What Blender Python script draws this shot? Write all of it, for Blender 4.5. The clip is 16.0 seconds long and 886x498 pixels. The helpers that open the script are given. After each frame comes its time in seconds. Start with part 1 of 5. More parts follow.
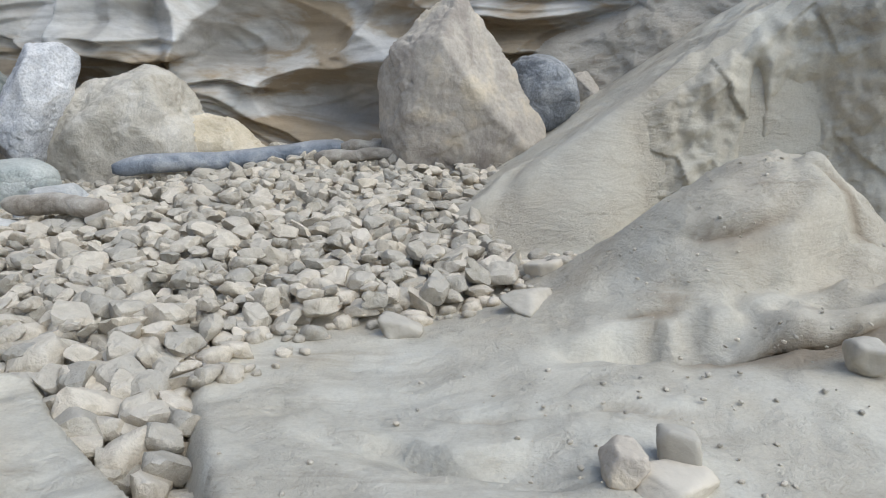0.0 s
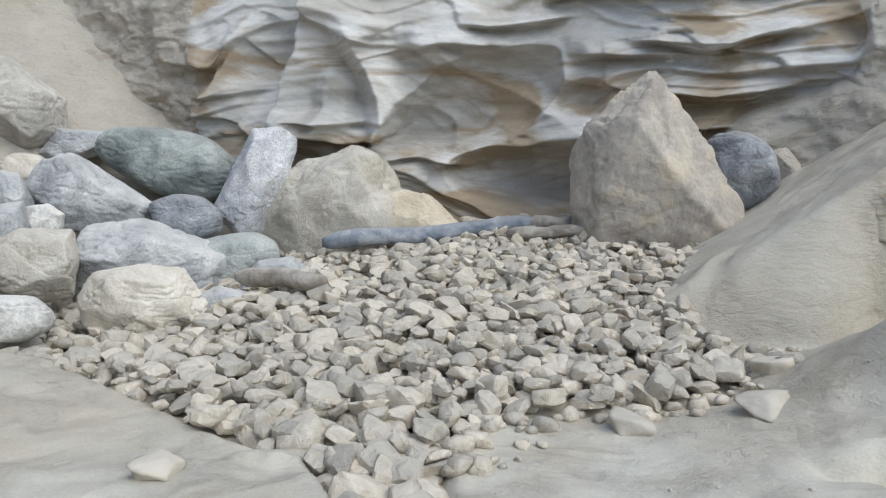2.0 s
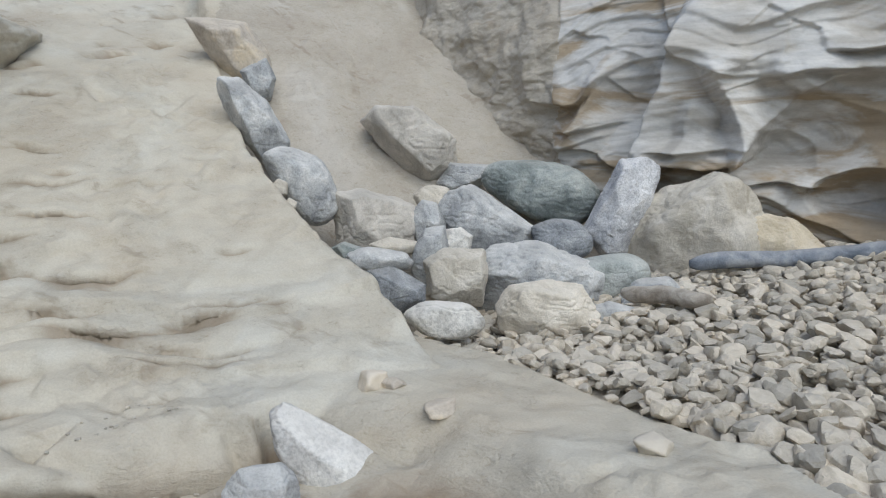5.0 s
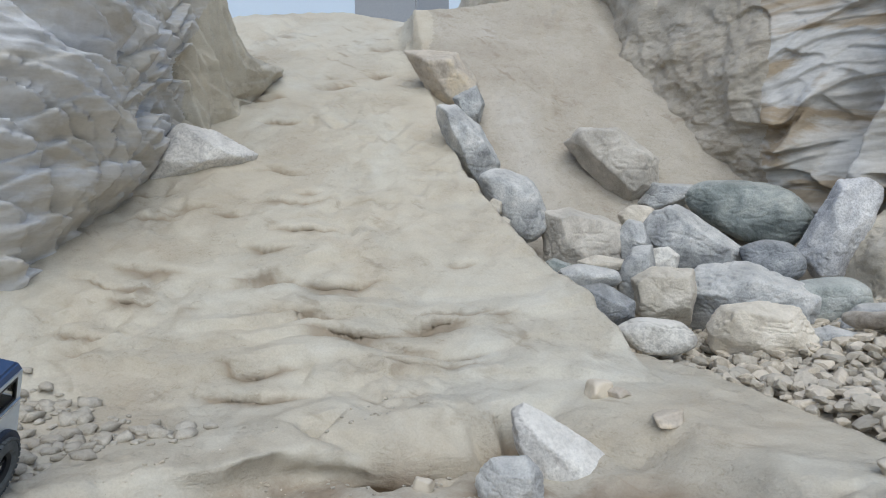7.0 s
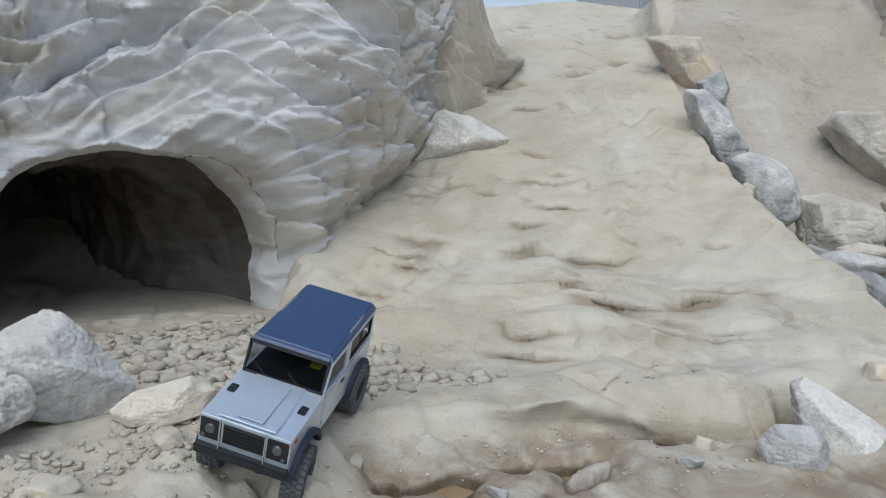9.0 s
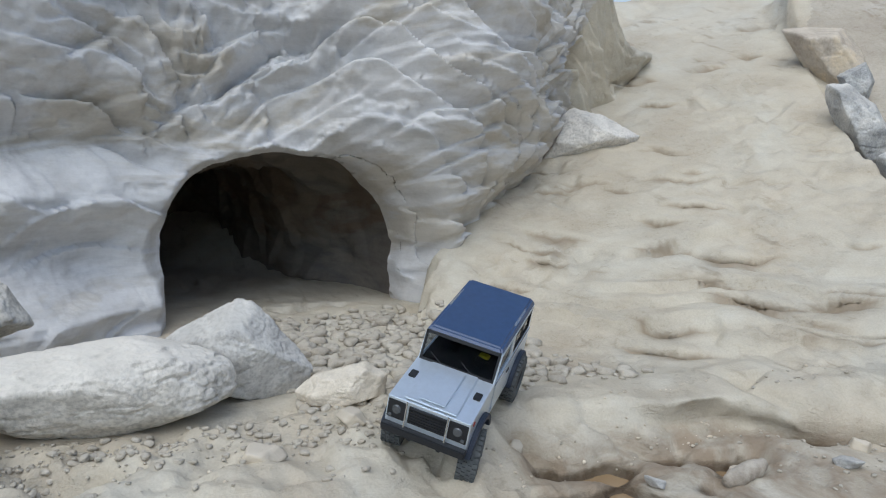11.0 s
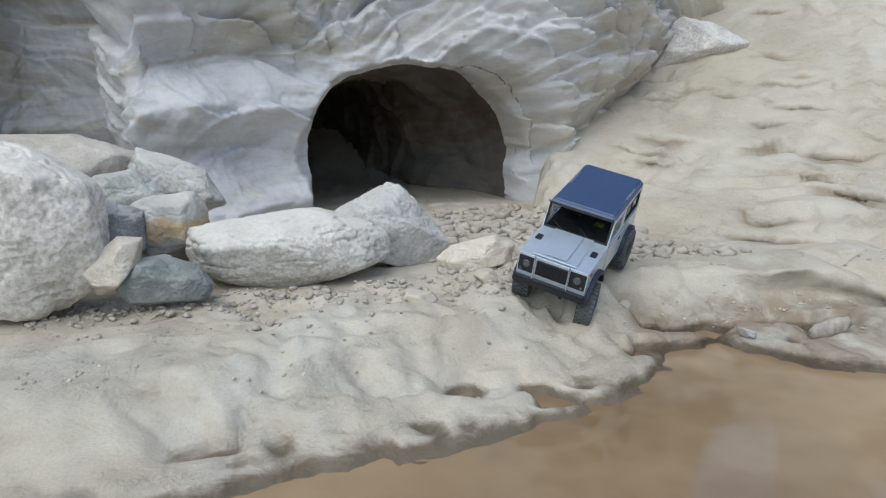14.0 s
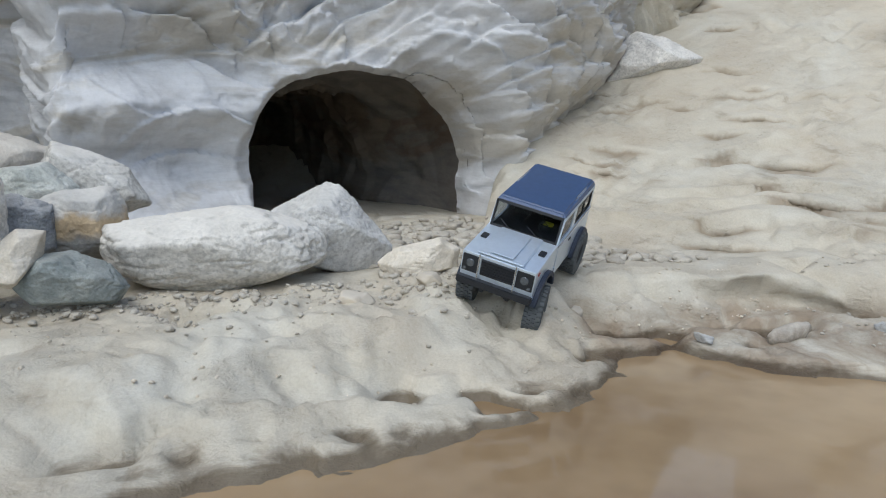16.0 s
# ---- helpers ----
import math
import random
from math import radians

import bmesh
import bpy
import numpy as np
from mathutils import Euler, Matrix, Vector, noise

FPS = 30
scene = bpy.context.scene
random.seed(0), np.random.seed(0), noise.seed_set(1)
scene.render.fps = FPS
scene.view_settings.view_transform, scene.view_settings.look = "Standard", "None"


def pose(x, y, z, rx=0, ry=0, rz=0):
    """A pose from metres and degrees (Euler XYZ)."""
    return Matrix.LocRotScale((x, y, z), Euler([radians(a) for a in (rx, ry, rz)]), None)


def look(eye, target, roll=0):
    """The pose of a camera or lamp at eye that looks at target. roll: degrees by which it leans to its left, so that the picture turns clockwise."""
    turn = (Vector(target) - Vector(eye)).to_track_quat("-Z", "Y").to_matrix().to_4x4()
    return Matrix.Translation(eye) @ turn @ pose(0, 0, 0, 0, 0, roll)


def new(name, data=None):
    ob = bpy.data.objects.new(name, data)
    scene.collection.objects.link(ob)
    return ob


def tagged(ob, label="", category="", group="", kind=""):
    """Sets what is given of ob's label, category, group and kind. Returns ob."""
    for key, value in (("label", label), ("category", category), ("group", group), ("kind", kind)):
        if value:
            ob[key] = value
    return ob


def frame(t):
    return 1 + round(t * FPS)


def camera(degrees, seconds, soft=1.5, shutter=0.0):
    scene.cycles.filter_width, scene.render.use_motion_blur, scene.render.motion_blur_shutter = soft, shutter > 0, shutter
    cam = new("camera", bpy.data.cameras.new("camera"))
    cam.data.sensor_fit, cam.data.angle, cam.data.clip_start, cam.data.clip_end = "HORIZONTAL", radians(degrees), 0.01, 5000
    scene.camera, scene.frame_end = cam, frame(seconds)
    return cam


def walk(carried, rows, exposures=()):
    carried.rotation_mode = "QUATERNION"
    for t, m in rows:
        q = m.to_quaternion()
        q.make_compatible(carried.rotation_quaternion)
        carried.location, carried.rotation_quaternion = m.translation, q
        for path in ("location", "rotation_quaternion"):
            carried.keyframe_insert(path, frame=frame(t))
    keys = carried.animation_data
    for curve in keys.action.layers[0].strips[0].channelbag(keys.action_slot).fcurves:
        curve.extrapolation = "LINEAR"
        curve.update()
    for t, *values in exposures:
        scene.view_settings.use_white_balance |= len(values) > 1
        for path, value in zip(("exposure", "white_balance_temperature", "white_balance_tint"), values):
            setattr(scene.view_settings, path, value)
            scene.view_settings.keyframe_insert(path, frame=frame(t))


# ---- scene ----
cam = camera(62.2, 16.0, soft=1.1)
PATH = [
    (0, (0.074, -0.094, 0.677), (0.011, 1.865, 0.283), 1.0),
    (0.5, (0.054, -0.079, 0.697), (-0.085, 1.885, 0.343), 0.9),
    (1, (0.024, -0.07, 0.711), (-0.14, 1.896, 0.379), 0.9),
    (1.5, (-0.032, -0.094, 0.728), (-0.312, 1.865, 0.438), 0.9),
    (2, (-0.074, -0.143, 0.747), (-0.526, 1.789, 0.495), 0.7),
    (2.5, (-0.112, -0.198, 0.767), (-0.692, 1.703, 0.546), 0.5),
    (3, (-0.154, -0.254, 0.771), (-0.849, 1.61, 0.562), 0.4),
    (3.5, (-0.19, -0.314, 0.775), (-0.983, 1.51, 0.562), 0.2),
    (4, (-0.23, -0.384, 0.771), (-1.118, 1.395, 0.553), 0.0),
    (4.5, (-0.271, -0.449, 0.777), (-1.265, 1.274, 0.57), -0.2),
    (5, (-0.298, -0.511, 0.784), (-1.409, 1.139, 0.58), -0.6),
    (7.5, (-0.314, -0.782, 0.808), (-1.839, 0.502, 0.645), 0.0),
    (8, (-0.312, -0.84, 0.805), (-1.909, 0.351, 0.631), 0.4),
    (8.5, (-0.314, -0.926, 0.786), (-2.0, 0.135, 0.609), 0.4),
    (9, (-0.31, -1.023, 0.778), (-2.061, -0.075, 0.588), 0.4),
    (9.5, (-0.304, -1.085, 0.777), (-2.111, -0.251, 0.582), 0.6),
    (10, (-0.294, -1.16, 0.789), (-2.144, -0.425, 0.595), 0.7),
    (12.5, (-0.123, -1.211, 0.814), (-1.997, -0.56, 0.56), -0.7),
    (13, (-0.023, -1.263, 0.827), (-1.931, -0.73, 0.551), -1.2),
    (13.5, (0.014, -1.314, 0.783), (-1.909, -0.874, 0.454), -1.5),
    (14, (0.0, -1.343, 0.726), (-1.911, -0.91, 0.325), -0.8),
    (14.5, (-0.01, -1.336, 0.699), (-1.915, -0.905, 0.269), -0.1),
    (15, (-0.036, -1.306, 0.668), (-1.935, -0.838, 0.248), 0.4),
    (15.5, (-0.062, -1.295, 0.644), (-1.959, -0.802, 0.248), 0.2),
    (16, (-0.093, -1.272, 0.63), (-1.992, -0.732, 0.313), 0.0),
]
walk(cam, [(t, look(eye, target, roll)) for t, eye, target, roll in PATH], [(0, 0.62), (2.5, 0.56), (5, 0.34), (7.5, 0.33), (10, 0.37), (12.5, 0.42), (15.5, 0.48), (16, 0.48)])

# ---- light ----
SUN_UP, SUN_TURN = radians(52), radians(126)
world = bpy.data.worlds.new("world")
scene.world = world
world.use_nodes = True
sky = world.node_tree.nodes.new("ShaderNodeTexSky")
sky.sky_type, sky.sun_disc = "NISHITA", False
sky.sun_elevation, sky.sun_rotation = SUN_UP, SUN_TURN
world.node_tree.links.new(sky.outputs[0], world.node_tree.nodes["Background"].inputs[0])
world.node_tree.nodes["Background"].inputs[1].default_value = 0.135
sun_data = bpy.data.lights.new("sun", "SUN")
sun_data.energy, sun_data.angle, sun_data.color = 1.45, radians(65), (0.955, 0.99, 0.94)
sun = new("sun", sun_data)
SUN_WAY = Vector((math.sin(SUN_TURN) * math.cos(SUN_UP), math.cos(SUN_TURN) * math.cos(SUN_UP), math.sin(SUN_UP)))
sun.rotation_euler = SUN_WAY.to_track_quat("Z", "Y").to_euler()


# ---- number helpers ----
def lattice(ix, iy, iz, seed):
    h = (ix * 374761393 + iy * 668265263 + iz * 2147483647 + seed * 1274126177) & 0x7FFFFFFF
    h = ((h ^ (h >> 13)) * 1103515245) & 0x7FFFFFFF
    h = ((h ^ (h >> 15)) * 12820163) & 0x7FFFFFFF
    return ((h ^ (h >> 14)) & 0xFFFF) / 65535.0


def vnoise(x, y, z=0.0, seed=0):
    """Smooth noise in -1..1 for arrays."""
    x, y, z = np.broadcast_arrays(np.asarray(x, float), np.asarray(y, float), np.asarray(z, float))
    xi, yi, zi = (np.floor(a).astype(np.int64) for a in (x, y, z))
    fx, fy, fz = x - xi, y - yi, z - zi
    u, v, w = (f * f * f * (f * (f * 6 - 15) + 10) for f in (fx, fy, fz))
    total = 0.0
    for a in (0, 1):
        for b in (0, 1):
            for c in (0, 1):
                k = (u if a else 1 - u) * (v if b else 1 - v) * (w if c else 1 - w)
                total = total + k * lattice(xi + a, yi + b, zi + c, seed)
    return total * 2 - 1


def fbm(x, y, z=0.0, octaves=4, seed=0, gain=0.5):
    total, amp = 0.0, 1.0
    for n in range(octaves):
        f = 2.03 ** n
        total = total + amp * vnoise(np.asarray(x) * f, np.asarray(y) * f, np.asarray(z) * f, seed + n)
        amp *= gain
    return total


def cells(x, y, seed=0):
    """Nearest feature point: squared distance, offset to it and two random numbers of that cell."""
    xi, yi = np.floor(x).astype(np.int64), np.floor(y).astype(np.int64)
    best = np.full(np.shape(x), 9.0)
    ox, oy, r1, r2 = (np.zeros(np.shape(x)) for _ in range(4))
    for a in (-1, 0, 1):
        for b in (-1, 0, 1):
            cx, cy = xi + a, yi + b
            dx = cx + 0.1 + 0.8 * lattice(cx, cy, 0, seed) - x
            dy = cy + 0.1 + 0.8 * lattice(cx, cy, 1, seed) - y
            d = dx * dx + dy * dy
            near = d < best
            best, ox, oy = np.where(near, d, best), np.where(near, dx, ox), np.where(near, dy, oy)
            r1, r2 = np.where(near, lattice(cx, cy, 2, seed), r1), np.where(near, lattice(cx, cy, 3, seed), r2)
    return best, ox, oy, r1, r2


def strokes(x, y, seed, tilt=1.0):
    """Chisel cuts: a scoop in each cell that leans its own way, with a step at its rim."""
    f, ox, oy, r1, r2 = cells(x, y, seed)
    return 0.30 * f + tilt * (oy * (0.5 + 1.0 * r1) + ox * (r2 - 0.5) * 1.3) + 0.45 * r2


def crossed(x, y, seed, lean=0.6, long=2.4):
    """Two sets of chisel cuts that lean against each other and meet in sharp ridges."""
    c, n = math.cos(lean), math.sin(lean)
    one = strokes((x * c + y * n) / long, y * c - x * n, seed, 1.1)
    two = strokes((x * c - y * n) / long + 7, y * c + x * n, seed + 1, 1.1)
    return np.maximum(one, two)


def ease(a, b, x):
    t = np.clip((np.asarray(x, float) - a) / (b - a), 0, 1)
    return t * t * (3 - 2 * t)


def bump(x, y, cx, cy, rx, ry, turn=0.0):
    c, s_ = math.cos(turn), math.sin(turn)
    u, v = (x - cx) * c + (y - cy) * s_, -(x - cx) * s_ + (y - cy) * c
    return np.exp(-((u / rx) ** 2 + (v / ry) ** 2))


def soft_max(a, b, k):
    h = np.clip(0.5 + 0.5 * (a - b) / k, 0, 1)
    return b * (1 - h) + a * h + k * h * (1 - h)


# ---- materials ----
def ramp_node(nt, stops, fac):
    r = nt.nodes.new("ShaderNodeValToRGB")
    r.color_ramp.elements[0].position, r.color_ramp.elements[0].color = stops[0][0], (*stops[0][1], 1)
    r.color_ramp.elements[1].position, r.color_ramp.elements[1].color = stops[-1][0], (*stops[-1][1], 1)
    for p, c in stops[1:-1]:
        r.color_ramp.elements.new(p).color = (*c, 1)
    nt.links.new(fac, r.inputs[0])
    return r.outputs[0]


def noise_node(nt, scale, detail=6.0, rough=0.6, stretch=None, local=False, distortion=0.0):
    co = nt.nodes.new("ShaderNodeTexCoord") if local else nt.nodes.new("ShaderNodeNewGeometry")
    vec = co.outputs["Object"] if local else co.outputs["Position"]
    if stretch:
        m = nt.nodes.new("ShaderNodeMapping")
        m.inputs["Scale"].default_value = stretch
        nt.links.new(vec, m.inputs[0])
        vec = m.outputs[0]
    n = nt.nodes.new("ShaderNodeTexNoise")
    n.inputs["Scale"].default_value, n.inputs["Detail"].default_value = scale, detail
    n.inputs["Roughness"].default_value, n.inputs["Distortion"].default_value = rough, distortion
    nt.links.new(vec, n.inputs["Vector"])
    return n.outputs[0]


def offset_node(nt, value, plus):
    n = nt.nodes.new("ShaderNodeMath")
    n.operation = "ADD"
    nt.links.new(value, n.inputs[0])
    n.inputs[1].default_value = plus
    return n.outputs[0]


def mix_node(nt, fac, a, b, kind="MIX"):
    m = nt.nodes.new("ShaderNodeMix")
    m.data_type, m.blend_type = "RGBA", kind
    for socket, value in ((m.inputs[0], fac), (m.inputs[6], a), (m.inputs[7], b)):
        if isinstance(value, bpy.types.NodeSocket):
            nt.links.new(value, socket)
        else:
            socket.default_value = value if isinstance(value, (int, float)) else (*value, 1)
    return m.outputs[2]


def start_material(name, rough=0.9):
    m = bpy.data.materials.new(name)
    m.use_nodes = True
    b = m.node_tree.nodes["Principled BSDF"]
    b.inputs["Roughness"].default_value = rough
    b.inputs["Specular IOR Level"].default_value = 0.25
    return m, m.node_tree, b


def bump_node(nt, b, heights):
    last = None
    for h, strength, distance in heights:
        n = nt.nodes.new("ShaderNodeBump")
        n.inputs["Strength"].default_value, n.inputs["Distance"].default_value = strength, distance
        nt.links.new(h, n.inputs["Height"])
        if last:
            nt.links.new(last, n.inputs["Normal"])
        last = n.outputs[0]
    nt.links.new(last, b.inputs["Normal"])


def stone_material(name, dark, mid, light, speck=0.0, scale=9.0, rough=0.9, local=True, vary=0.1, top_tint=0.35):
    m, nt, b = start_material(name, rough)
    big = noise_node(nt, scale, 6, 0.62, local=local, distortion=0.5)
    col = ramp_node(nt, [(0.36, dark), (0.5, mid), (0.64, light)], big)
    fine = noise_node(nt, scale * 17, 6, 0.66, local=local)
    grain = ramp_node(nt, [(0.40, (0.40, 0.40, 0.40)), (0.5, (0.95, 0.95, 0.95)), (0.60, (1.25, 1.25, 1.25))], fine)
    col = mix_node(nt, 0.16 + 0.34 * speck, col, grain, "MULTIPLY")
    crack = noise_node(nt, scale * 1.6, 6, 0.6, local=local, distortion=0.5)
    seam = ramp_node(nt, [(0.47, (1, 1, 1)), (0.497, (0.6, 0.58, 0.55)), (0.503, (0.6, 0.58, 0.55)), (0.53, (1, 1, 1))], crack)
    col = mix_node(nt, 0.12, col, seam, "MULTIPLY")
    # what faces up is mixed towards a tan-tinted light tone
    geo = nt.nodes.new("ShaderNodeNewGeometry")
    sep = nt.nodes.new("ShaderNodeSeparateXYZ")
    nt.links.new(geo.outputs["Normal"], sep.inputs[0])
    up = ramp_node(nt, [(0.45, (0, 0, 0)), (0.95, (top_tint, top_tint, top_tint))], sep.outputs[2])
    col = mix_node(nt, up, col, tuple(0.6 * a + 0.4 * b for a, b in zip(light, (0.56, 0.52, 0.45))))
    if vary:
        info = nt.nodes.new("ShaderNodeObjectInfo")
        tone = ramp_node(nt, [(0.0, (1 - vary,) * 3), (1.0, (1 + vary, 1 + vary * 0.8, 1 + vary * 0.6))], info.outputs["Random"])
        col = mix_node(nt, 1.0, col, tone, "MULTIPLY")
    nt.links.new(col, b.inputs["Base Color"])
    bump_node(nt, b, [(fine, 0.45, 0.006), (crack, 0.45, 0.02), (big, 0.35, 0.03)])
    return m


def plain_material(name, colour, rough=0.5, metal=0.0, spec=0.5, wear=0.1):
    m, nt, b = start_material(name, rough)
    n = noise_node(nt, 60, 5, 0.7, local=True)
    tone = ramp_node(nt, [(0.3, (1 - wear,) * 3), (0.7, (1 + wear,) * 3)], n)
    nt.links.new(mix_node(nt, 1.0, colour, tone, "MULTIPLY"), b.inputs["Base Color"])
    b.inputs["Metallic"].default_value, b.inputs["Specular IOR Level"].default_value = metal, spec
    return m


def sand_material(name, dark, mid_tone, light, loose_part=0.35):
    """Pale sculpted sandstone: smooth worn parts, crumbling parts, level cracks with brown dirt."""
    m, nt, b = start_material(name, 0.95)
    big = noise_node(nt, 1.9, 6, 0.6, distortion=0.8)
    col = ramp_node(nt, [(0.32, dark), (0.5, mid_tone), (0.66, light)], big)
    mid = noise_node(nt, 9, 7, 0.65, (1, 1, 2.5), distortion=0.5)
    col = mix_node(nt, 0.35, col, ramp_node(nt, [(0.3, (0.78, 0.74, 0.68)), (0.52, (1, 1, 1)), (0.75, (1.08, 1.08, 1.08))], mid), "MULTIPLY")
    fine = noise_node(nt, 170, 5, 0.75)
    col = mix_node(nt, 0.35, col, ramp_node(nt, [(0.3, (0.66, 0.63, 0.60)), (0.6, (1.08, 1.08, 1.08))], fine), "MULTIPLY")
    # crumbling parts: small pits with dirt between smooth worn parts
    where = noise_node(nt, 3.4, 5, 0.6, distortion=1.0)
    crumbly = ramp_node(nt, [(0.60 - loose_part * 0.4, (0, 0, 0)), (0.72 - loose_part * 0.4, (1, 1, 1))], where)
    pits = noise_node(nt, 42, 9, 0.7, (1, 1, 1.7), distortion=0.9)
    pit = mix_node(nt, crumbly, (0.5, 0.5, 0.5), pits)
    tone = ramp_node(nt, [(0.32, (0.66, 0.62, 0.57)), (0.44, (1, 1, 1)), (0.66, (1.12, 1.12, 1.12))], pit)
    col = mix_node(nt, 0.6, col, tone, "MULTIPLY")
    col = mix_node(nt, mix_node(nt, 1.0, crumbly, (0.14, 0.14, 0.14), "MULTIPLY"), col, (0.46, 0.392, 0.305))
    # level cracks across the ramp, broken into short lengths
    place = nt.nodes.new("ShaderNodeNewGeometry")
    turn = nt.nodes.new("ShaderNodeMapping")
    turn.inputs["Rotation"].default_value = (0, 0, radians(-45))
    turn.inputs["Scale"].default_value = (1.0, 7.0, 7.0)
    nt.links.new(place.outputs["Position"], turn.inputs[0])
    worn = nt.nodes.new("ShaderNodeTexNoise")
    worn.inputs["Scale"].default_value, worn.inputs["Detail"].default_value, worn.inputs["Roughness"].default_value = 2.2, 6, 0.55
    worn.inputs["Distortion"].default_value = 0.5
    nt.links.new(turn.outputs[0], worn.inputs["Vector"])
    crack = ramp_node(nt, [(0.57, (0, 0, 0)), (0.68, (0.5, 0.5, 0.5))], worn.outputs[0])
    broken = noise_node(nt, 2.6, 4, 0.6, distortion=0.6)
    crack = mix_node(nt, 1.0, crack, ramp_node(nt, [(0.46, (0.05, 0.05, 0.05)), (0.58, (1, 1, 1))], broken), "MULTIPLY")
    col = mix_node(nt, crack, col, (0.27, 0.215, 0.155))
    # brown dirt under the worn ledges, with the undercut's shade painted in
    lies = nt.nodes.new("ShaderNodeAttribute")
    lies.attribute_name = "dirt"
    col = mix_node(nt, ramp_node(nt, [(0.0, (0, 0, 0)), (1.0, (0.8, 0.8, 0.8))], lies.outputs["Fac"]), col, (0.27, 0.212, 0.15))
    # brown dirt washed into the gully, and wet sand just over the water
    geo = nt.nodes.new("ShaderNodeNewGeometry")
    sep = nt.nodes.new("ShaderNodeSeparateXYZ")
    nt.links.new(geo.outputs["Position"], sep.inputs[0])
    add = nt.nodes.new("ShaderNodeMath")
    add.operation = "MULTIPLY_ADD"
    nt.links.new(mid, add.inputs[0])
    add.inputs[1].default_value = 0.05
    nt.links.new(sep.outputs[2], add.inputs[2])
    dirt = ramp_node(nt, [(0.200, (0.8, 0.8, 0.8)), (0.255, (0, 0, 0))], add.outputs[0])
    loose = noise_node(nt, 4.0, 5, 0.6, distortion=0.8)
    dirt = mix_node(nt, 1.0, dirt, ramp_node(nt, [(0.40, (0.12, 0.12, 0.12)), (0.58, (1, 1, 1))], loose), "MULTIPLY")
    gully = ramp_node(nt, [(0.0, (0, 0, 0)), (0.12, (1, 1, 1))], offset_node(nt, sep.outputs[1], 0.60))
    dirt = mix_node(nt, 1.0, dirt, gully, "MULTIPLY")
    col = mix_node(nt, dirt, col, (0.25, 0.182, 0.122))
    wet = ramp_node(nt, [(0.166, (1, 1, 1)), (0.180, (0, 0, 0))], add.outputs[0])
    col = mix_node(nt, wet, col, mix_node(nt, 1.0, col, (0.32, 0.285, 0.245), "MULTIPLY"))
    nt.links.new(ramp_node(nt, [(0.0, (0.95,) * 3), (1.0, (0.3,) * 3)], wet), b.inputs["Roughness"])
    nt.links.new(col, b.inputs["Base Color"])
    split = mix_node(nt, 1.0, crack, (-1.0, -1.0, -1.0), "MULTIPLY")
    bump_node(nt, b, [(fine, 0.4, 0.003), (pit, 0.65, 0.014), (split, 0.9, 0.012), (mid, 0.4, 0.02)])
    return m


def clay_material(name, pale, grey, ochre, bands=9.0, dirt=0.6):
    """Carved clay: pale and grey with ochre beds that follow the strata."""
    m, nt, b = start_material(name, 1.0)
    b.inputs["Specular IOR Level"].default_value = 0.08
    bed = noise_node(nt, 1.0, 5, 0.6, (1.1, 1.1, bands), distortion=0.9)
    col = ramp_node(nt, [(0.34, grey), (0.41, pale), (0.48, pale), (0.56, ochre), (0.64, ochre), (0.74, grey)], bed)
    streak = noise_node(nt, 6, 7, 0.6, (1, 1, 5), distortion=0.4)
    col = mix_node(nt, 0.2 + 0.5 * dirt, col, ramp_node(nt, [(0.36, (0.62, 0.61, 0.60)), (0.5, (0.95, 0.95, 0.95)), (0.64, (1.12, 1.12, 1.12))], streak), "MULTIPLY")
    stain = noise_node(nt, 2.0, 6, 0.6, (1, 1, 1.8), distortion=1.0)
    col = mix_node(nt, ramp_node(nt, [(0.47, (0, 0, 0)), (0.60, (dirt, dirt, dirt))], stain), col, (0.345, 0.305, 0.25))
    fine = noise_node(nt, 60, 7, 0.75)
    col = mix_node(nt, 0.16, col, ramp_node(nt, [(0.36, (0.6, 0.6, 0.6)), (0.55, (1.08, 1.08, 1.08))], fine), "MULTIPLY")
    nt.links.new(col, b.inputs["Base Color"])
    bump_node(nt, b, [(fine, 0.22, 0.004), (streak, 0.3, 0.012)])
    return m


SAND = sand_material("pale_sandstone", (0.485, 0.425, 0.335), (0.530, 0.486, 0.400), (0.555, 0.528, 0.456), 0.4)
# brown sand, its colour also darkened for the shade on the bowl
SHADED_SAND = sand_material("brown_sand_with_shade", (0.39, 0.345, 0.285), (0.46, 0.418, 0.352), (0.515, 0.478, 0.42), 0.75)
CLAY = clay_material("carved_clay", (0.585, 0.565, 0.53), (0.50, 0.49, 0.47), (0.39, 0.31, 0.22), 3.5, 0.5)
CAVE_CLAY = clay_material("pale_grey_clay", (0.62, 0.62, 0.625), (0.53, 0.537, 0.55), (0.52, 0.49, 0.44), 4.0, 0.12)
# brown earth of the passage, with the cave's shade put into its colour
SHADED_EARTH = clay_material("brown_earth_with_shade", (0.19, 0.17, 0.15), (0.16, 0.15, 0.14), (0.17, 0.13, 0.10), 3.0, 0.3)
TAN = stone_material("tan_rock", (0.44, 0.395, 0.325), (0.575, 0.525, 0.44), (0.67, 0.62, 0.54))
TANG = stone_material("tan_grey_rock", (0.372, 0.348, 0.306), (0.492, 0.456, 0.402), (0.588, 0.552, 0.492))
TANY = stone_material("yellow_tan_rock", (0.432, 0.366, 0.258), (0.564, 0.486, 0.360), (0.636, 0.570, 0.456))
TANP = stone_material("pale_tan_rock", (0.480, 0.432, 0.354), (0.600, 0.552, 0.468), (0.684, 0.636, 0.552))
GREY = stone_material("grey_rock", (0.288, 0.296, 0.300), (0.444, 0.452, 0.448), (0.600, 0.596, 0.576), speck=0.4, top_tint=0.5)
